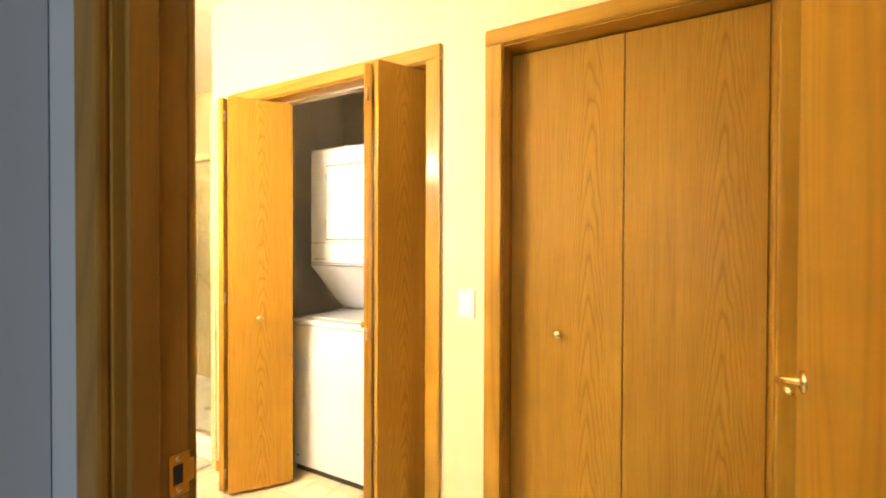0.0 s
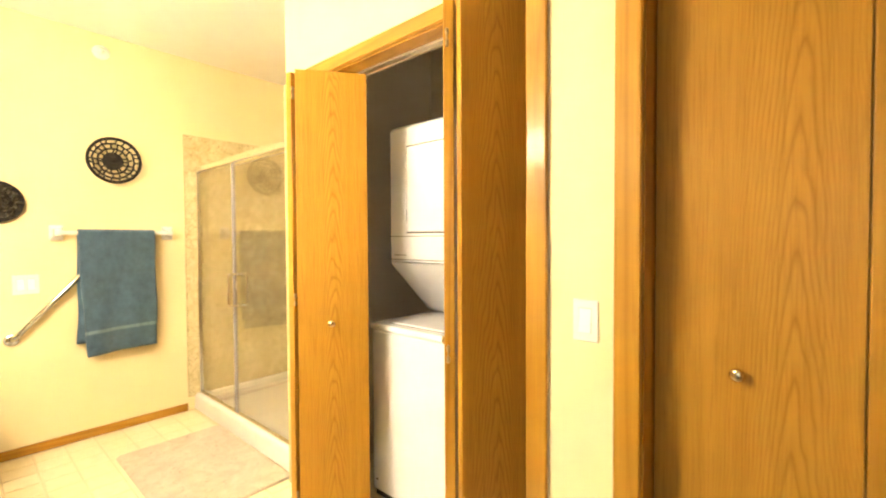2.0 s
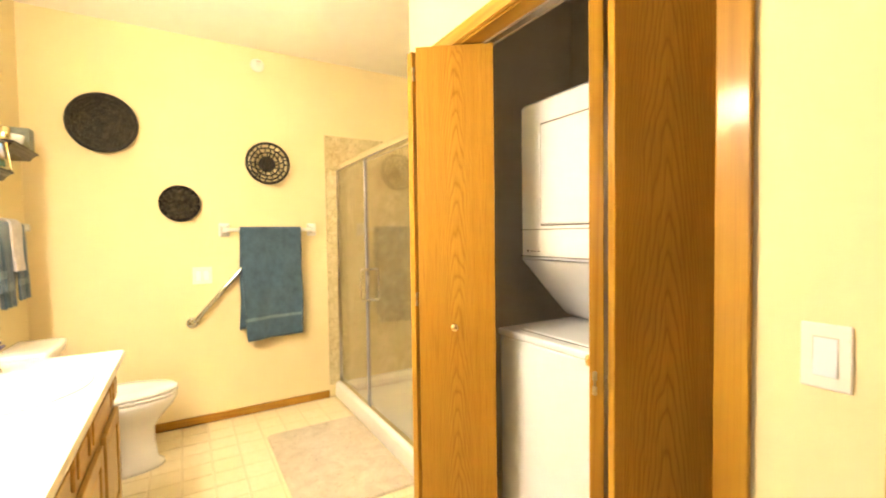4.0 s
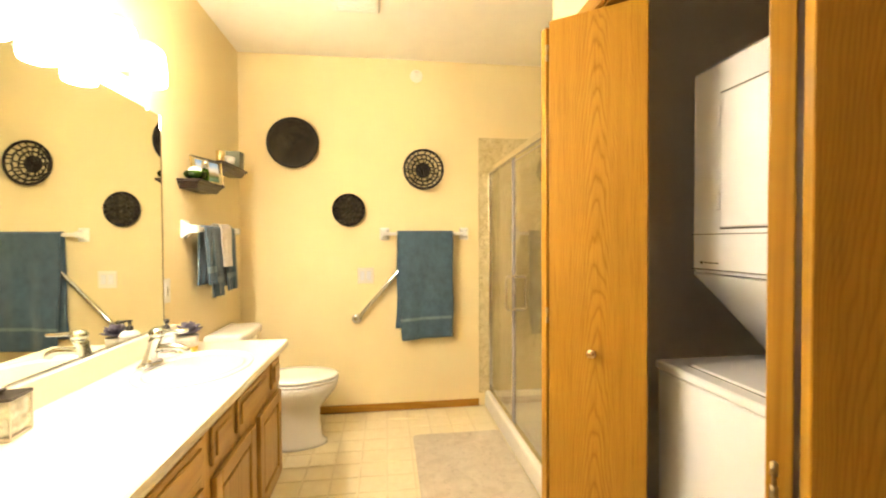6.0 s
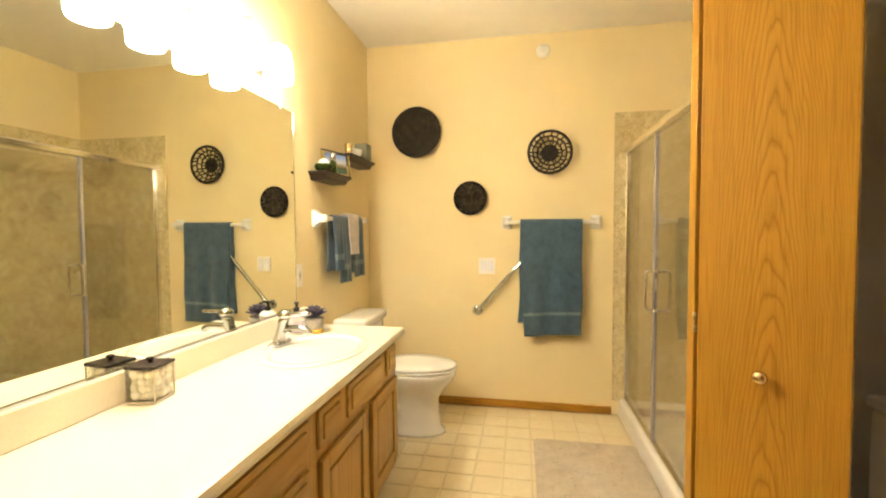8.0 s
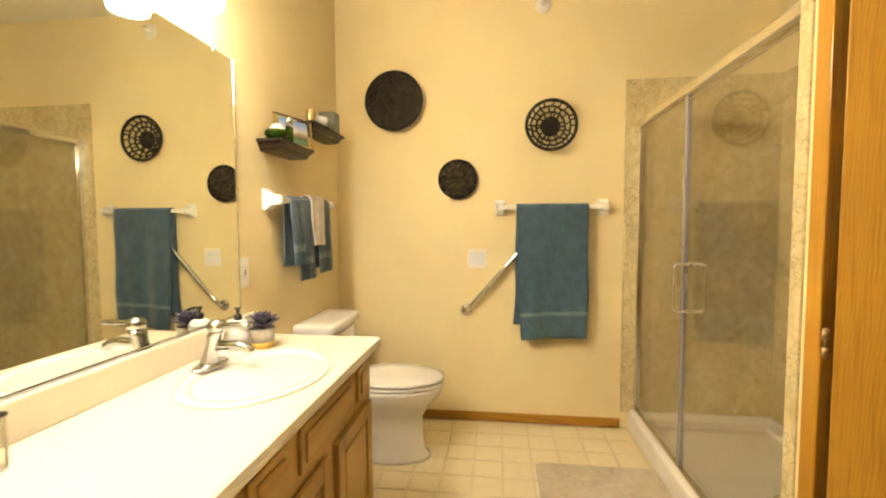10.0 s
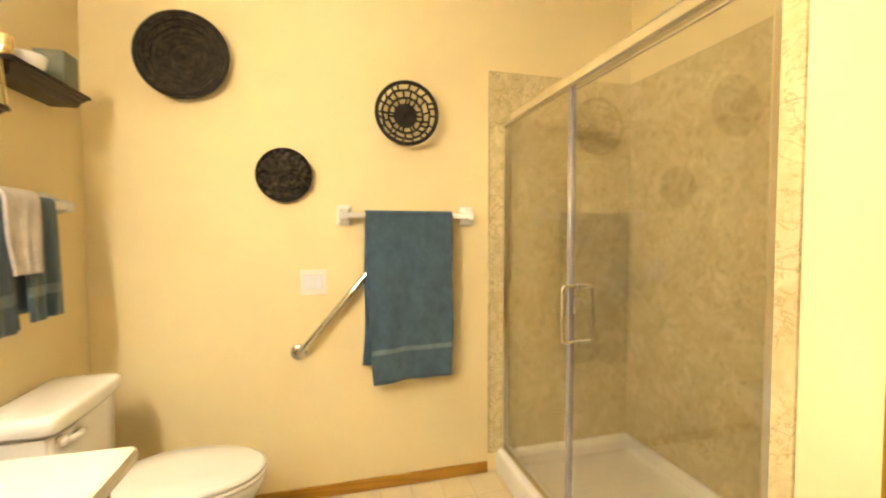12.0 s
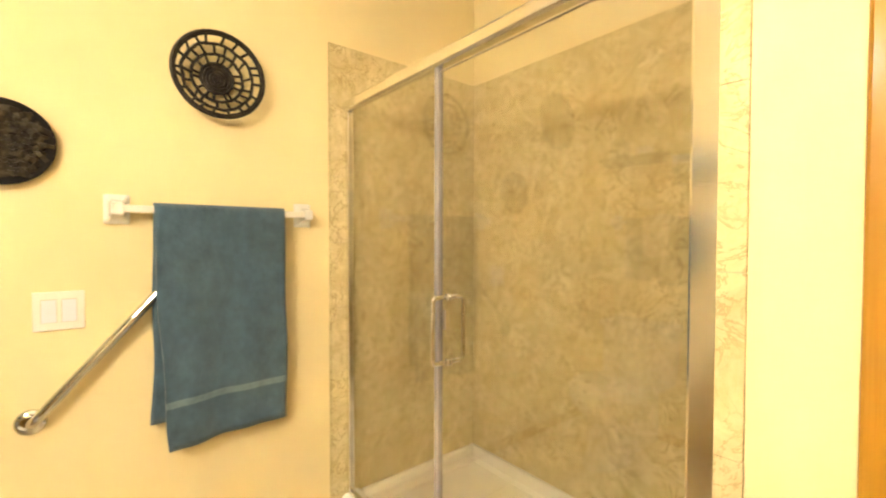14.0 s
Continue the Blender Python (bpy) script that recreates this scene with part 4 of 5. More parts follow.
# mirror
mir = thing("wall_mirror", pose(0, Y_V, 0), "large frameless wall mirror above the vanity", "mirror")
part("glass", cube(1.087, X_VE - 0.02, 0.001, 0.0065, 0.882, 1.855, 0.0015), M_MIRROR, mir)
part("bevelled_edge", cube(1.080, 1.0866, 0.001, 0.0085, 0.882, 1.855, 0.003), M_CHROME, mir, "bright bevelled glass edge")
part("edge_channel", cube(1.087, X_VE - 0.02, 0.0, 0.009, 0.873, 0.881, 0.001), M_CHROME, mir, "thin metal bottom channel")
for x, z in ((1.19, 1.857), (2.0, 1.857)):
    part("clip", cube(x - 0.008, x + 0.008, 0.0, 0.010, z - 0.012, z + 0.006, 0.002), M_CHROME, mir, "small chrome clip")
part("clip", cube(1.083, 1.091, 0.0, 0.008, 1.540, 1.550, 0.001), M_CHROME, mir, "small chrome clip")

# vanity light
vl = thing("vanity_light", pose(1.415, Y_V, 1.978), "brushed nickel bar with five glowing frosted glass shades", "vanity light")
NL, STEP = 5, 0.196
part("backplate", cube(-0.07, STEP * (NL - 1) + 0.07, 0.0, 0.022, -0.05, 0.05, 0.006), M_NICKEL, vl)
for k in range(NL):
    x = STEP * k
    bm = bmesh.new()
    tube(bm, [(x, 0.02, 0.02), (x, 0.06, 0.035), (x, 0.095, 0.062), (x, 0.118, 0.074), (x, 0.130, 0.070)], 0.0065, 8)
    lathe(bm, [(0.024, 0.052), (0.026, 0.060), (0.020, 0.072), (0.008, 0.078)], (x, 0.13, 0), 20)
    arm = part("arm", bm, M_NICKEL, vl, smooth=True)
    bm = bmesh.new()
    lathe(bm, [(0.020, 0.054), (0.040, 0.045), (0.051, 0.024), (0.056, -0.02), (0.058, -0.075), (0.0545, -0.094), (0.052, -0.096), (0.051, -0.090), (0.048, -0.02), (0.036, 0.034), (0.010, 0.045)], (x, 0.13, 0), 28)
    shade = part("shade", bm, M_SHADE, arm, "glowing frosted glass shade", True)
    bm = turned([(0.012, 0.02), (0.014, -0.02), (0.024, -0.050), (0.029, -0.076), (0.024, -0.096), (0.012, -0.104), (0.002, -0.106)], (x, 0.13, 0), 20)
    part("bulb", bm, M_BULB, shade, "lit bulb", True)

# ---------------------------------------------------------------- far wall
def towel_bar(m, length, label, group):
    """White ceramic posts with a flared square flange and a round bar; local x along the bar, out towards -y."""
    ob = thing("towel_bar", m, label, "towel bar", group)
    for x in (0.0, length):
        bm = bmesh.new()
        rows = [(0.034, 0.047, 0.0), (0.034, 0.047, -0.007), (0.028, 0.040, -0.013), (0.020, 0.027, -0.030), (0.017, 0.021, -0.050), (0.017, 0.020, -0.074), (0.014, 0.017, -0.080)]
        rings = [[bm.verts.new((x + sx * w, y, sz * h)) for sx, sz in ((-1, -1), (1, -1), (1, 1), (-1, 1))] for w, h, y in rows]
        for a, b in zip(rings, rings[1:]):
            for i in range(4):
                bm.faces.new((a[i], a[(i + 1) % 4], b[(i + 1) % 4], b[i]))
        bm.faces.new(rings[0])
        bm.faces.new(rings[-1])
        bmesh.ops.bevel(bm, geom=bm.edges[:], offset=0.003, segments=2, affect="EDGES")
        part("post", bm, M_PORCELAIN, ob)
    part("rod", cube(0.014, length - 0.014, -0.074, -0.050, -0.012, 0.012, 0.004, 3), M_PLASTIC, ob)
    return ob


towel_bar(pose(0, 0.997, 1.323, 0, 0, 90), 0.598, "white ceramic towel bar on the cream wall", "towel bars")
towel_bar(pose(0.862, Y_V, 1.338, 0, 0, 180), 0.61, "white ceramic towel bar above the toilet", "towel bars")


def towel(name, m, width, front, back, rod_r, label, mat, band=None, slope=0.0, wave=0.009, seed=0, mid=0.0, category="towel"):
    """Cloth hung over a rod at the local origin: local x along the rod, the front falls at -y. slope lowers one front corner."""
    ob = thing(name, m, label, category)
    nx, rows = 30, []
    L = front
    steps = [("f", L * (1 - k / 34)) for k in range(34)] + [("o", a) for a in range(0, 181, 20)] + [("b", back * k / 22) for k in range(1, 23)]
    bms = bmesh.new()
    grid, kinds = [], []
    off = Vector((seed * 3.1, seed * 1.7, 0))
    for kind, s in steps:
        row = []
        for i in range(nx + 1):
            u = i / nx
            x = (u - 0.5) * width
            r = rod_r + 0.006
            if kind == "o":
                a = radians(s)
                p = Vector((x, -r * math.cos(a), r * math.sin(a)))
            else:
                drop = s / (front if kind == "f" else back)
                length = s * (1 + slope * (1 - u) ** 1.6) if kind == "f" else s
                ripple = wave * drop * (math.sin(u * 8.5 + seed) + 0.7 * math.sin(u * 17 + 2 * seed + drop * 2)) + 0.004 * noise.noise(Vector((x * 9, s * 9, 0)) + off)
                lean = 0.010 * drop
                y = -(r + lean + ripple) if kind == "f" else min(r + 0.3 * ripple + mid * drop, 0.052)
                squeeze = 1 - (0.03 * drop * math.sin(u * 3) if kind == "f" else 0)
                skew = 0.085 * width * drop * drop * (1 - u) if kind == "f" else -0.01 * drop
                p = Vector((x * squeeze + skew + 0.006 * drop * math.sin(s * 14 + seed), y, -length))
            row.append(bms.verts.new(p))
        grid.append(row)
        kinds.append((kind, s))
    for (k0, s0), a, b in zip(kinds, grid, grid[1:]):
        in_band = band and k0 == "f" and front - band[1] < s0 <= front - band[0] + 1e-6
        for i in range(nx):
            f = bms.faces.new((a[i], a[i + 1], b[i + 1], b[i]))
            f.smooth = True
            if in_band:
                f.material_index = 1
    body = part("cloth", bms, mat, ob, smooth=True)
    if band:
        body.data.materials.append(M_TOWEL_BAND)
    mod = body.modifiers.new("thickness", "SOLIDIFY")
    mod.thickness, mod.offset = 0.008, 0.0
    return ob


towel("bath_towel", pose(0.062, 1.294, 1.323, 0, 0, 90), 0.410, 0.762, 0.70, 0.0125, "blue terry bath towel hung over the white bar", M_TOWEL, band=(0.115, 0.155), slope=0.03, seed=1)
YT = Y_V + 0.062
towel("hand_towel", pose(0.650, YT, 1.338, 0, 0, 180), 0.20, 0.375, 0.30, 0.0125, "blue hand towel folded over the white bar", M_TOWEL, band=(0.07, 0.10), wave=0.010, seed=3)
towel("hand_towel", pose(0.440, YT, 1.338, 0, 0, 180), 0.17, 0.36, 0.34, 0.0125, "blue hand towel folded over the white bar", M_TOWEL, band=(0.07, 0.10), wave=0.010, seed=6)
towel("washcloth", pose(0.535, YT, 1.340, 0, 0, 180), 0.15, 0.215, 0.08, 0.027, "small light washcloth draped over the blue towels", M_TOWEL_LIGHT, wave=0.006, seed=9, category="washcloth")
towel("hand_towel", pose(0.735, YT, 1.338, 0, 0, 180), 0.11, 0.30, 0.30, 0.0125, "narrow blue hand towel hung over the white bar", M_TOWEL, band=(0.06, 0.09), wave=0.012, seed=12)

grab = thing("grab_bar", pose(0, 0.789, 0.696), "slanting chrome grab bar on the cream wall", "grab bar")
GE = Vector((0, 0.40, 0.46))
part("rod", bar([(0.004, 0, 0), (0.035, 0.006, 0.007), (0.046, 0.02, 0.023), (0.048, 0.04, 0.046), (0.048, GE.y - 0.04, GE.z - 0.046), (0.046, GE.y - 0.02, GE.z - 0.023), (0.035, GE.y - 0.006, GE.z - 0.007), (0.004, GE.y, GE.z)], 0.0145, 16), M_CHROME, grab, smooth=True)
for p in ((0, 0, 0), GE):
    part("flange", turned([(0.037, 0.0), (0.037, 0.004), (0.033, 0.010), (0.022, 0.013), (0.016, 0.014)], tuple(p), 28, axis="x"), M_CHROME, grab, "round chrome flange", True)

sp = thing("sidewall_sprinkler", pose(0, 1.241, 2.498), "white sidewall fire sprinkler with a round escutcheon", "sprinkler")
part("escutcheon", turned([(0.047, 0), (0.047, 0.005), (0.040, 0.014), (0.024, 0.020), (0.014, 0.020)], (0, 0, 0), 28, axis="x"), M_PLASTIC, sp, smooth=True)
bm = turned([(0.012, 0.014), (0.012, 0.03), (0.007, 0.034), (0.007, 0.05)], (0, 0, 0), 16, axis="x")
tube(bm, [(0.03, -0.011, 0), (0.045, -0.013, 0), (0.058, -0.006, 0)], 0.0025, 6)
tube(bm, [(0.03, 0.011, 0), (0.045, 0.013, 0), (0.058, 0.006, 0)], 0.0025, 6)
part("head", bm, M_PLASTIC, sp, smooth=True)
part("deflector", cube(0.048, 0.062, -0.016, 0.016, 0.010, 0.0125, 0.0008), M_NICKEL, sp, "flat metal deflector")

vent = thing("exhaust_vent", pose(0.80, 0.85, CEIL), "white square exhaust fan grille on the ceiling", "vent")
part("frame", cube(-0.14, 0.14, -0.13, 0.13, -0.018, 0.0, 0.008), M_PLASTIC, vent)
for k in range(9):
    part("slat", cube(-0.115 + 0.026 * k, -0.100 + 0.026 * k, -0.105, 0.105, -0.022, -0.016, 0.001), M_PLASTIC, vent)


# baskets: local z points out of the wall
def on_far_wall(y, z):
    return pose(0.002, y, z) @ Matrix(((0, 0, 1, 0), (1, 0, 0, 0), (0, 1, 0, 0), (0, 0, 0, 1)))


def ring_pts(r, z, n, wob=0.0, seed=0):
    return [(r * math.cos(a) * (1 + wob * noise.noise(Vector((math.cos(a) * 3, math.sin(a) * 3, seed)))), r * math.sin(a) * (1 + wob * noise.noise(Vector((math.cos(a) * 3, math.sin(a) * 3, seed)))), z) for a in (2 * math.pi * i / n for i in range(n))]


b1 = thing("coiled_basket", on_far_wall(0.353, 1.975), "large round black coiled wicker basket hung on the wall", "wall basket", "wall baskets")
bm = turned([(0.12, 0.002), (0.168, 0.038), (0.170, 0.042), (0.165, 0.044), (0.118, 0.010), (0.01, 0.008)], (0, 0, 0), 48)
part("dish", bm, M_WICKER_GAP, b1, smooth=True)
for k in range(15):
    r = 0.010 + k * 0.0108
    z = 0.012 if r < 0.116 else 0.012 + (r - 0.116) * 0.66
    part("coil", bar(ring_pts(r, z + 0.003 * (k % 2), 40, 0.02, k), 0.0046, 6, True), M_COIL, b1)
bm = bmesh.new()
for k in range(72):
    a = 2 * math.pi * k / 72
    c, s = math.cos(a), math.sin(a)
    tube(bm, [(0.158 * c, 0.158 * s, 0.041), (0.170 * c, 0.170 * s, 0.051), (0.178 * c, 0.178 * s, 0.044)], 0.0032, 5)
part("rim_lashing", bm, M_WICKER, b1)
part("rim", bar(ring_pts(0.172, 0.044, 56, 0.006), 0.0085, 8, True), M_WICKER, b1, smooth=True)

b2 = thing("ruffled_basket", on_far_wall(0.740, 1.498), "small round black basket of ruffled wicker strips", "wall basket", "wall baskets")
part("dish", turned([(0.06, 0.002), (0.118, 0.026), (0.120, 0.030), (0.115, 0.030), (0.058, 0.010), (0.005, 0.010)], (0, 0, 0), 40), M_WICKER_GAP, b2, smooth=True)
bm = bmesh.new()
rng = random.Random(11)
for k in range(210):
    r = 0.097 * math.sqrt(rng.random())
    a = rng.uniform(0, 2 * math.pi)
    z = 0.008 + 0.020 * (r / 0.12) ** 2 + rng.uniform(0, 0.014)
    t = rng.gauss(0, 0.5)
    w, ln = rng.uniform(0.0045, 0.0075), rng.uniform(0.015, 0.026)
    c, s = math.cos(t), math.sin(t)
    cx, cy = r * math.cos(a), r * math.sin(a)
    vs = []
    for u, v, dz in ((-ln, -w, 0), (0, -w, 0.010), (ln, -w, 0), (ln, w, 0.004), (0, w, 0.013), (-ln, w, 0.004)):
        vs.append(bm.verts.new((cx + u * c - v * s, cy + u * s + v * c, z + dz)))
    bm.faces.new((vs[0], vs[1], vs[4], vs[5]))
    bm.faces.new((vs[1], vs[2], vs[3], vs[4]))
strips = part("woven_cover", bm, M_COIL, b2)
strips.modifiers.new("thickness", "SOLIDIFY").thickness = 0.0022
strips["kind"] = "stuff"

b3 = thing("openwork_basket", on_far_wall(1.286, 1.796), "round black openwork wicker basket hung on the wall", "wall basket", "wall baskets")


def dish_z(r):
    return 0.008 + 0.058 * (r / 0.145) ** 2.2


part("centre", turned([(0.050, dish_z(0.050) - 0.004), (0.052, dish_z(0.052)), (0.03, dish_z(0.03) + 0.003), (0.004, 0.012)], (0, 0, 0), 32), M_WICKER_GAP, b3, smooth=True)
for k in range(5):
    r = 0.010 + 0.0105 * k
    part("coil", bar(ring_pts(r, dish_z(r) + 0.004, 28, 0.03, k), 0.0058, 6, True), M_WICKER, b3)
part("rim", bar(ring_pts(0.144, dish_z(0.144), 48, 0.012), 0.0068, 8, True), M_WICKER, b3, smooth=True)
part("rim", bar(ring_pts(0.136, dish_z(0.136) + 0.004, 48, 0.012, 3), 0.0045, 6, True), M_WICKER, b3, smooth=True)
# strands sway from hoop to hoop, so the openings are uneven
radii = [0.050, 0.082, 0.112, 0.140]
for lvl in range(3):
    ra, rb = radii[lvl], radii[lvl + 1]
    n = (15, 17, 20)[lvl]
    for k in range(n):
        a = 2 * math.pi * (k + 0.4 * lvl + 0.5 * noise.noise(Vector((k * 1.7, lvl * 3.3, 0.5)))) / n
        lean = 0.16 * noise.noise(Vector((k * 2.3, lvl * 5.1, 4.5))) + (0.05 if lvl % 2 else -0.05)
        p = (ra * math.cos(a), ra * math.sin(a), dish_z(ra))
        q = (rb * math.cos(a + lean), rb * math.sin(a + lean), dish_z(rb))
        part("spoke", bar([p, q], 0.0050 + 0.0008 * noise.noise(Vector((k, lvl, 9.5))), 6), M_WICKER, b3)
    if lvl < 2:
        part("hoop", bar(ring_pts(rb, dish_z(rb), 40, 0.06, lvl), 0.0058, 6, True), M_WICKER, b3)

# ---------------------------------------------------------------- toilet
TX = 0.455
toilet = thing("toilet", pose(TX, Y_V, 0) @ Matrix.Diagonal((1, 1, 1.035, 1)), "cream-white porcelain toilet with the lid closed", "toilet")


def oval_ring(bm, cy, rx, ry_f, ry_b, z, n=40):
    """An egg-shaped ring: longer to the front (+y)."""
    return [bm.verts.new((rx * math.cos(a), cy + (ry_f if math.sin(a) > 0 else ry_b) * math.sin(a), z)) for a in (2 * math.pi * i / n for i in range(n))]


def skin(bm, rings):
    for a, b in zip(rings, rings[1:]):
        n = len(a)
        for i in range(n):
            bm.faces.new((a[i], a[(i + 1) % n], b[(i + 1) % n], b[i])).smooth = True
    bm.faces.new(rings[0][::-1])
    bm.faces.new(rings[-1])


bm = bmesh.new()
skin(bm, [oval_ring(bm, *r) for r in ((0.43, 0.112, 0.225, 0.20, 0.0), (0.43, 0.112, 0.225, 0.20, 0.018), (0.43, 0.096, 0.196, 0.19, 0.040), (0.43, 0.090, 0.182, 0.20, 0.14), (0.43, 0.096, 0.184, 0.21, 0.215), (0.43, 0.122, 0.218, 0.21, 0.262), (0.43, 0.146, 0.246, 0.21, 0.295), (0.44, 0.165, 0.268, 0.22, 0.33), (0.45, 0.176, 0.275, 0.22, 0.365), (0.45, 0.176, 0.275, 0.22, 0.385))])
part("bowl", bm, M_PORCELAIN, toilet)
bm = bmesh.new()
skin(bm, [oval_ring(bm, 0.45, 0.172, 0.270, 0.205, 0.386), oval_ring(bm, 0.45, 0.180, 0.279, 0.21, 0.389), oval_ring(bm, 0.45, 0.181, 0.280, 0.21, 0.400), oval_ring(bm, 0.45, 0.174, 0.272, 0.205, 0.404)])
part("seat", bm, M_PORCELAIN, toilet)
bm = bmesh.new()
skin(bm, [oval_ring(bm, 0.45, 0.172, 0.270, 0.21, 0.407), oval_ring(bm, 0.45, 0.180, 0.279, 0.215, 0.410), oval_ring(bm, 0.45, 0.180, 0.279, 0.215, 0.420), oval_ring(bm, 0.45, 0.165, 0.262, 0.20, 0.427), oval_ring(bm, 0.45, 0.09, 0.15, 0.12, 0.430)])
part("lid", bm, M_PORCELAIN, toilet)
for x in (-0.075, 0.075):
    part("hinge_cap", turned([(0.016, 0.404), (0.016, 0.42), (0.01, 0.427)], (x, 0.232, 0), 16), M_PORCELAIN, toilet, smooth=True)
part("pedestal_back", cube(-0.095, 0.095, 0.03, 0.30, 0.0, 0.37, 0.03, 4), M_PORCELAIN, toilet, soft=True)
part("tank_shelf", cube(-0.18, 0.18, 0.02, 0.26, 0.345, 0.385, 0.012, 3), M_PORCELAIN, toilet, soft=True)
bm = bmesh.new()
prism(bm, [(-0.195, 0.014), (0.195, 0.014), (0.205, 0.12), (0.19, 0.195), (0.10, 0.212), (-0.10, 0.212), (-0.19, 0.195), (-0.205, 0.12)], 0.386, 0.662, "z")
bmesh.ops.bevel(bm, geom=bm.edges[:], offset=0.012, segments=3, affect="EDGES")
part("tank", bm, M_PORCELAIN, toilet, soft=True)
bm = bmesh.new()
def slab_ring(bm, w, y0, y1, z, bow=0.014, r=0.03, n=6):
    """A rounded rectangle whose front bows out."""
    pts = []
    for cx, cy, a0 in ((w - r, y1 - r, 0), (-w + r, y1 - r, 90), (-w + r * 0.4, y0 + r * 0.4, 180), (w - r * 0.4, y0 + r * 0.4, 270)):
        q = r if a0 < 180 else r * 0.4
        for k in range(n + 1):
            a = radians(a0 + 90 * k / n)
            x, y = cx + q * math.cos(a), cy + q * math.sin(a)
            pts.append((x, y + (bow * (1 - (x / w) ** 2) if a0 < 180 else 0)))
        if a0 == 0:
            for k in range(1, 8):
                x = (w - r) * (1 - k / 4)
                pts.append((x, y1 + bow * (1 - (x / w) ** 2)))
    return [bm.verts.new((x, y, z)) for x, y in pts]


skin(bm, [slab_ring(bm, w, y0, y1, z) for w, y0, y1, z in ((0.205, 0.010, 0.203, 0.661), (0.213, 0.008, 0.211, 0.664), (0.215, 0.008, 0.213, 0.670), (0.215, 0.008, 0.213, 0.694), (0.2125, 0.009, 0.2105, 0.703), (0.205, 0.012, 0.203, 0.710), (0.185, 0.025, 0.185, 0.713), (0.12, 0.07, 0.13, 0.7145))])
part("tank_lid", bm, M_PORCELAIN, toilet)
bm = bmesh.new()
lathe(bm, [(0.016, 0.20), (0.016, 0.216), (0.01, 0.224)], (0.15, 0, 0.628), 16, axis="y")
tube(bm, [(0.15, 0.222, 0.628), (0.12, 0.228, 0.626), (0.075, 0.224, 0.622)], 0.009, 8)
part("flush_lever", bm, M_PLASTIC, toilet, "white flush lever", True)

for s in (-1, 1):
    part("trapway", bar([(s * 0.030, 0.46, 0.06), (s * 0.044, 0.42, 0.09), (s * 0.052, 0.37, 0.16), (s * 0.060, 0.31, 0.225), (s * 0.060, 0.24, 0.225), (s * 0.058, 0.19, 0.15), (s * 0.056, 0.17, 0.03)], 0.044, 16), M_PORCELAIN, toilet, smooth=True)

# ---------------------------------------------------------------- shelves
def ledge(x0, x1, z, label):
    """A floating crown-moulding shelf: narrow below, wide on top."""
    ob = thing("wall_shelf", pose(x0, Y_V, z), label, "shelf", "floating shelves")
    w = x1 - x0
    part("board", cube(0, w, 0, 0.112, -0.012, 0.0, 0.002), M_SHELF, ob)
    bm = bmesh.new()
    prof = [(0.104, -0.0125), (0.100, -0.02), (0.092, -0.026), (0.088, -0.038), (0.080, -0.048)]
    rows = [[bm.verts.new(p) for p in ((0.112 - d, 0, z_), (0.112 - d, d, z_), (w - 0.112 + d, d, z_), (w - 0.112 + d, 0, z_))] for d, z_ in prof]
    for a, b in zip(rows, rows[1:]):
        for i in range(4):
            bm.faces.new((a[i], a[(i + 1) % 4], b[(i + 1) % 4], b[i]))
    bm.faces.new(rows[0])
    bm.faces.new(rows[-1])
    part("moulding", bm, M_SHELF, ob)
    return ob


S1, S2 = 1.590, 1.742
ledge(0.595, 0.930, S1, "espresso wood floating shelf holding a picture")
ledge(0.170, 0.580, S2, "espresso wood floating shelf holding a vase")

gb = thing("green_bowl", pose(0.878, 0.042, S1), "green glass bowl holding a white ball", "bowl")
part("bowl", turned([(0.022, 0.0), (0.046, 0.010), (0.053, 0.026), (0.047, 0.040), (0.043, 0.040), (0.049, 0.026), (0.042, 0.013), (0.01, 0.006)], (0, 0, 0), 32), M_GREEN_GLASS, gb, "green glass", True)
bm = bmesh.new()
bmesh.ops.create_icosphere(bm, subdivisions=3, radius=0.032)
solo("white_ball", bm, M_COTTON, pose(0.878, 0.042, S1 + 0.038), "white ball resting in the green bowl", "ball", smooth=True)
gt = thing("green_bottle", pose(0.822, 0.070, S1), "slim green glass bottle with a silver cap", "bottle")
part("bottle", turned([(0.017, 0.0), (0.018, 0.003), (0.018, 0.058), (0.014, 0.064)], (0, 0, 0), 24), M_GREEN_GLASS, gt, "green glass", True)
part("cap", turned([(0.0165, 0.064), (0.0165, 0.104), (0.012, 0.109)], (0, 0, 0), 24), M_CHROME, gt, "silver cap", True)

# landscape picture in a clear and wood frame, leaning on the wall
pic = thing("framed_picture", pose(0.705, Y_V + 0.066, S1) @ pose(0, 0, 0, 0, 0, -18) @ pose(0, 0, 0, 6, 0, 0), "small framed landscape picture of a lakeside town", "picture")
PW, PHT = 0.116, 0.122
bm = bmesh.new()
for b in ((-PW, -PW + 0.004, 0.005, PHT + 0.013), (PW - 0.004, PW, 0.005, PHT + 0.013)):
    box(bm, b[0], b[1], -0.004, 0.006, b[2], b[3], 0.001)
part("side_strip", bm, M_BRASS, pic, "thin gilt side strips")
for z0, z1 in ((0.0, 0.005), (PHT + 0.013, PHT + 0.018)):
    part("frame_bar", cube(-PW, PW, -0.005, 0.007, z0, z1, 0.001), M_LID, pic, "thin dark bar")
part("glass_plate", cube(-PW + 0.004, PW - 0.004, -0.002, 0.001, 0.005, PHT + 0.013), M_JAR_GLASS, pic, "clear glass plate")
m_, nt_, b_ = material("landscape_print")
v_ = coords(nt_)
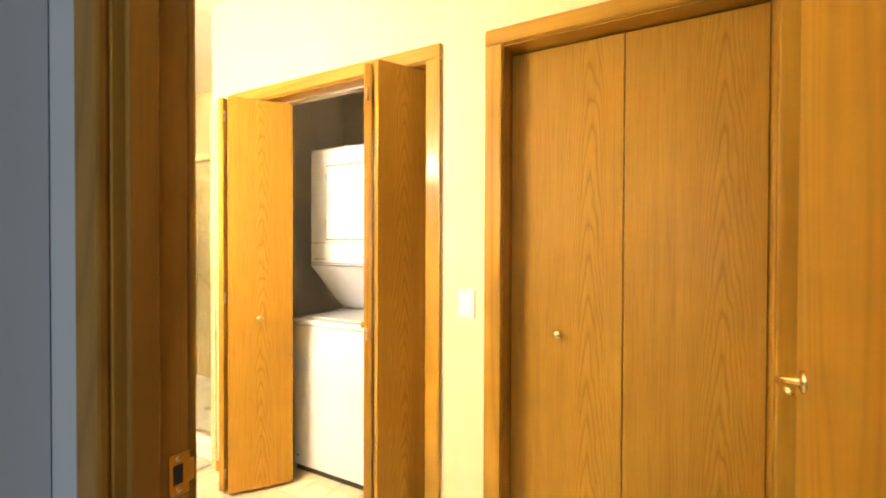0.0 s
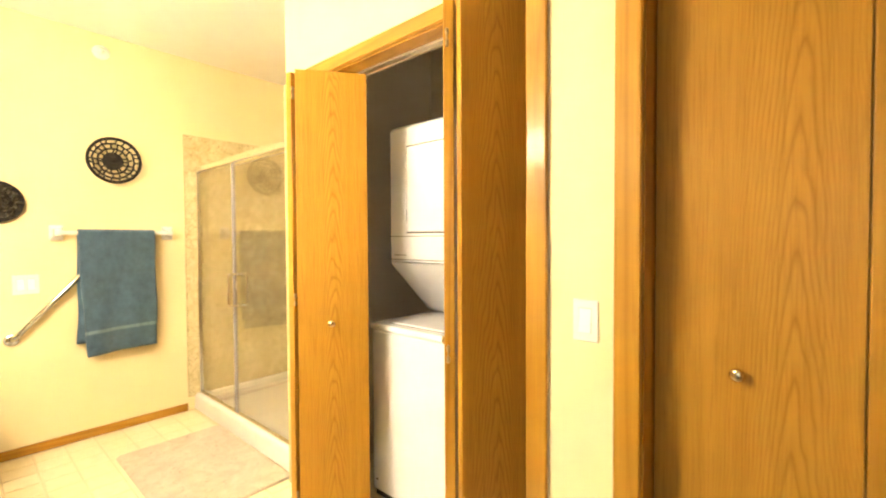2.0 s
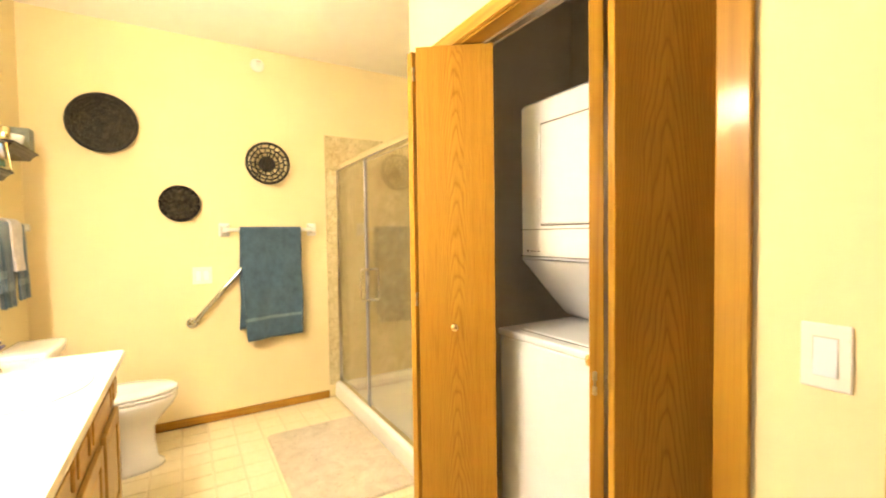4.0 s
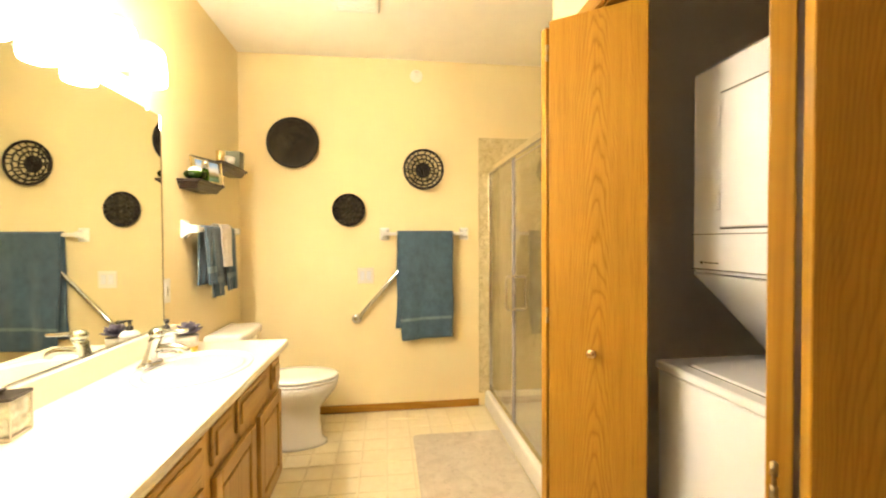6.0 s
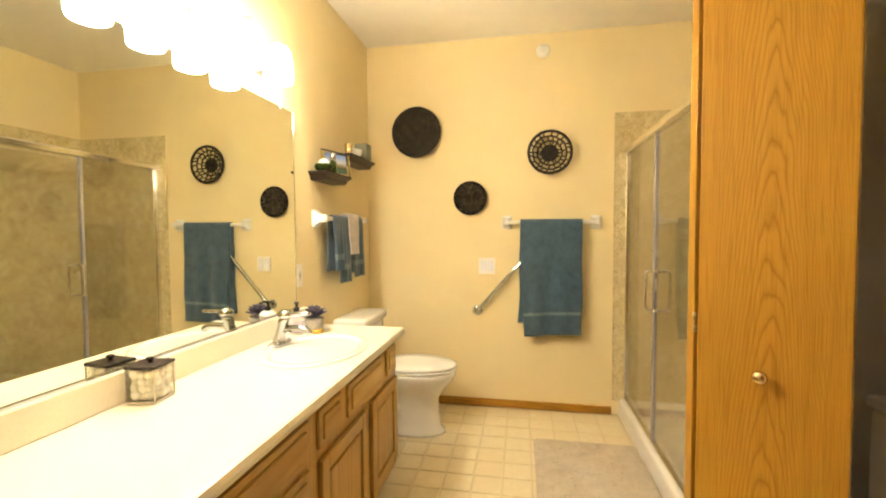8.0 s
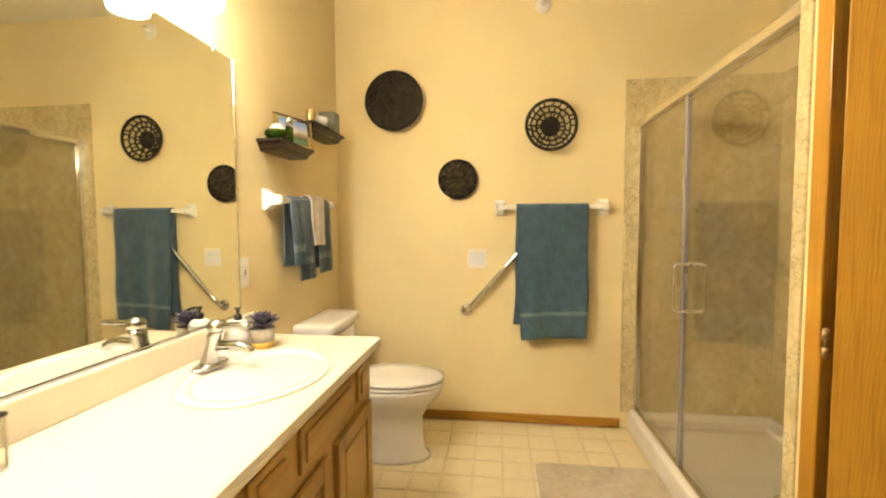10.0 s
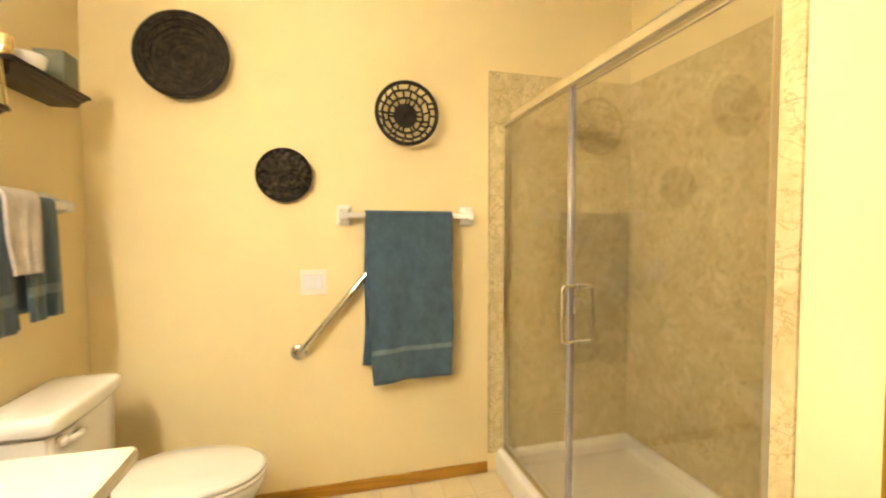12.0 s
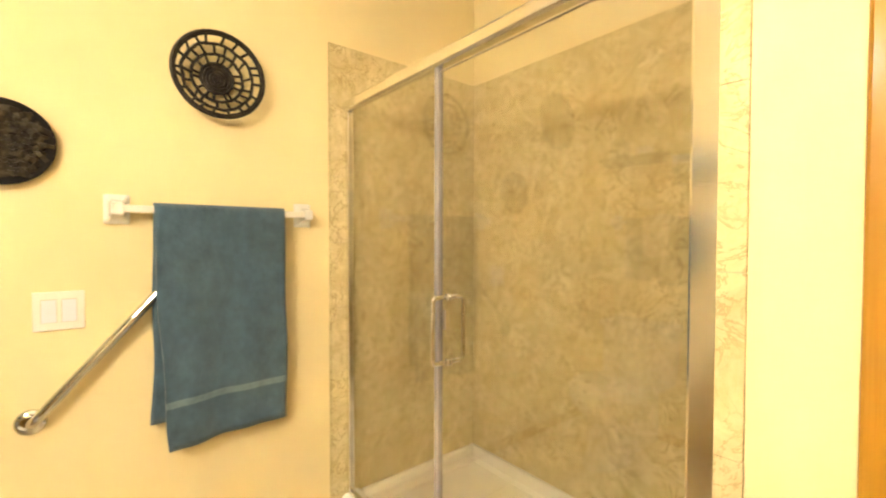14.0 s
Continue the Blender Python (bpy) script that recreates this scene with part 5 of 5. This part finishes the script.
sep = nt_.nodes.new("ShaderNodeSeparateXYZ")
nt_.links.new(v_, sep.inputs[0])
hgt = math_node(nt_, "ADD", sep.outputs[2], math_node(nt_, "MULTIPLY", noise_tex(nt_, v_, 45, 4), 0.035))
nt_.links.new(ramp(nt_, math_node(nt_, "MULTIPLY", hgt, 7.0), [(0.0, (0.06, 0.15, 0.10)), (0.34, (0.14, 0.26, 0.20)), (0.44, (0.10, 0.15, 0.06)), (0.57, (0.42, 0.33, 0.25)), (0.66, (0.60, 0.64, 0.70)), (0.92, (0.24, 0.42, 0.80))]), b_.inputs["Base Color"])
b_.inputs["Roughness"].default_value = 0.25
part("print", cube(-0.086, 0.086, 0.002, 0.0035, 0.016, PHT + 0.002), m_, pic, "blue and green landscape print")

bc = thing("candle_holder", pose(0.545, 0.045, S2), "small gilt candle holder", "candle holder")
part("cup", turned([(0.020, 0.0), (0.022, 0.004), (0.024, 0.060), (0.022, 0.062), (0.020, 0.010), (0.004, 0.008)], (0, 0, 0), 28), M_BRASS, bc, smooth=True)
wb = thing("white_bowl", pose(0.452, 0.045, S2), "white ceramic bowl on the dark shelf", "bowl")
part("bowl", turned([(0.032, 0.0), (0.045, 0.006), (0.052, 0.038), (0.049, 0.044), (0.044, 0.036), (0.03, 0.012), (0.004, 0.010)], (0, 0, 0), 32), M_PORCELAIN, wb, smooth=True)
gv = thing("grey_vase", pose(0.298, 0.045, S2), "square grey-green ceramic vase", "vase")
bm = bmesh.new()
h = 0.043
for x0, x1, y0, y1 in ((-h, h, -h, -h + 0.006), (-h, h, h - 0.006, h), (-h, -h + 0.006, -h + 0.006, h - 0.006), (h - 0.006, h, -h + 0.006, h - 0.006)):
    box(bm, x0, x1, y0, y1, 0.0, 0.105)
box(bm, -h + 0.006, h - 0.006, -h + 0.006, h - 0.006, 0.0, 0.01)
part("body", bm, plain("sage_ceramic", (0.20, 0.22, 0.17), 0.55, spread=0.12, scale=30), gv)

# ---------------------------------------------------------------- bath mat
bm = bmesh.new()
prism(bm, [(0.486, 1.172), (1.41, 1.172), (1.43, 1.192), (1.43, 1.725), (1.41, 1.745), (0.486, 1.745), (0.466, 1.725), (0.466, 1.192)], 0.001, 0.014, "z")
bmesh.ops.bevel(bm, geom=[e for e in bm.edges if all(v.co.z > 0.01 for v in e.verts)], offset=0.005, segments=2, affect="EDGES")
solo("bath_mat", bm, M_RUG, pose(0, 0, 0), "mottled beige bath mat in front of the shower", "bath mat")

# ---------------------------------------------------------------- floor squares
SQ, GAP = 0.147, 0.010
bm = bmesh.new()
a, g = SQ / 2 - GAP / 2, 0.002
vs = [bm.verts.new(p) for p in ((-a, -a, -0.003), (a, -a, -0.003), (a, a, -0.003), (-a, a, -0.003), (-a + g, -a + g, 0.0), (a - g, -a + g, 0.0), (a - g, a - g, 0.0), (-a + g, a - g, 0.0))]
for q in ((4, 5, 6, 7), (0, 1, 5, 4), (1, 2, 6, 5), (2, 3, 7, 6), (3, 0, 4, 7)):
    bm.faces.new([vs[i] for i in q])
square = finish("floor_square", bm, M_VINYL)
far_bm = bmesh.new()
for i in range(29):
    for j in range(19):
        x, y = 0.0965 + SQ * i, 0.0495 + SQ * j
        if x > X_HE or y > YL or y < Y_V or (x < X_SH and y > 1.75):
            continue
        if x < 2.4 and 0.25 < y < 1.75:
            ob = new("floor_square", square)
            ob.location, ob.parent = (x, y, 0), floor
        else:
            o = [far_bm.verts.new((x + v.co.x, y + v.co.y, v.co.z)) for v in square.vertices]
            for p in square.polygons:
                far_bm.faces.new([o[k] for k in p.vertices])
rest = part("floor_squares", far_bm, M_VINYL, floor, "cream embossed vinyl squares")
rest["kind"] = "stuff"
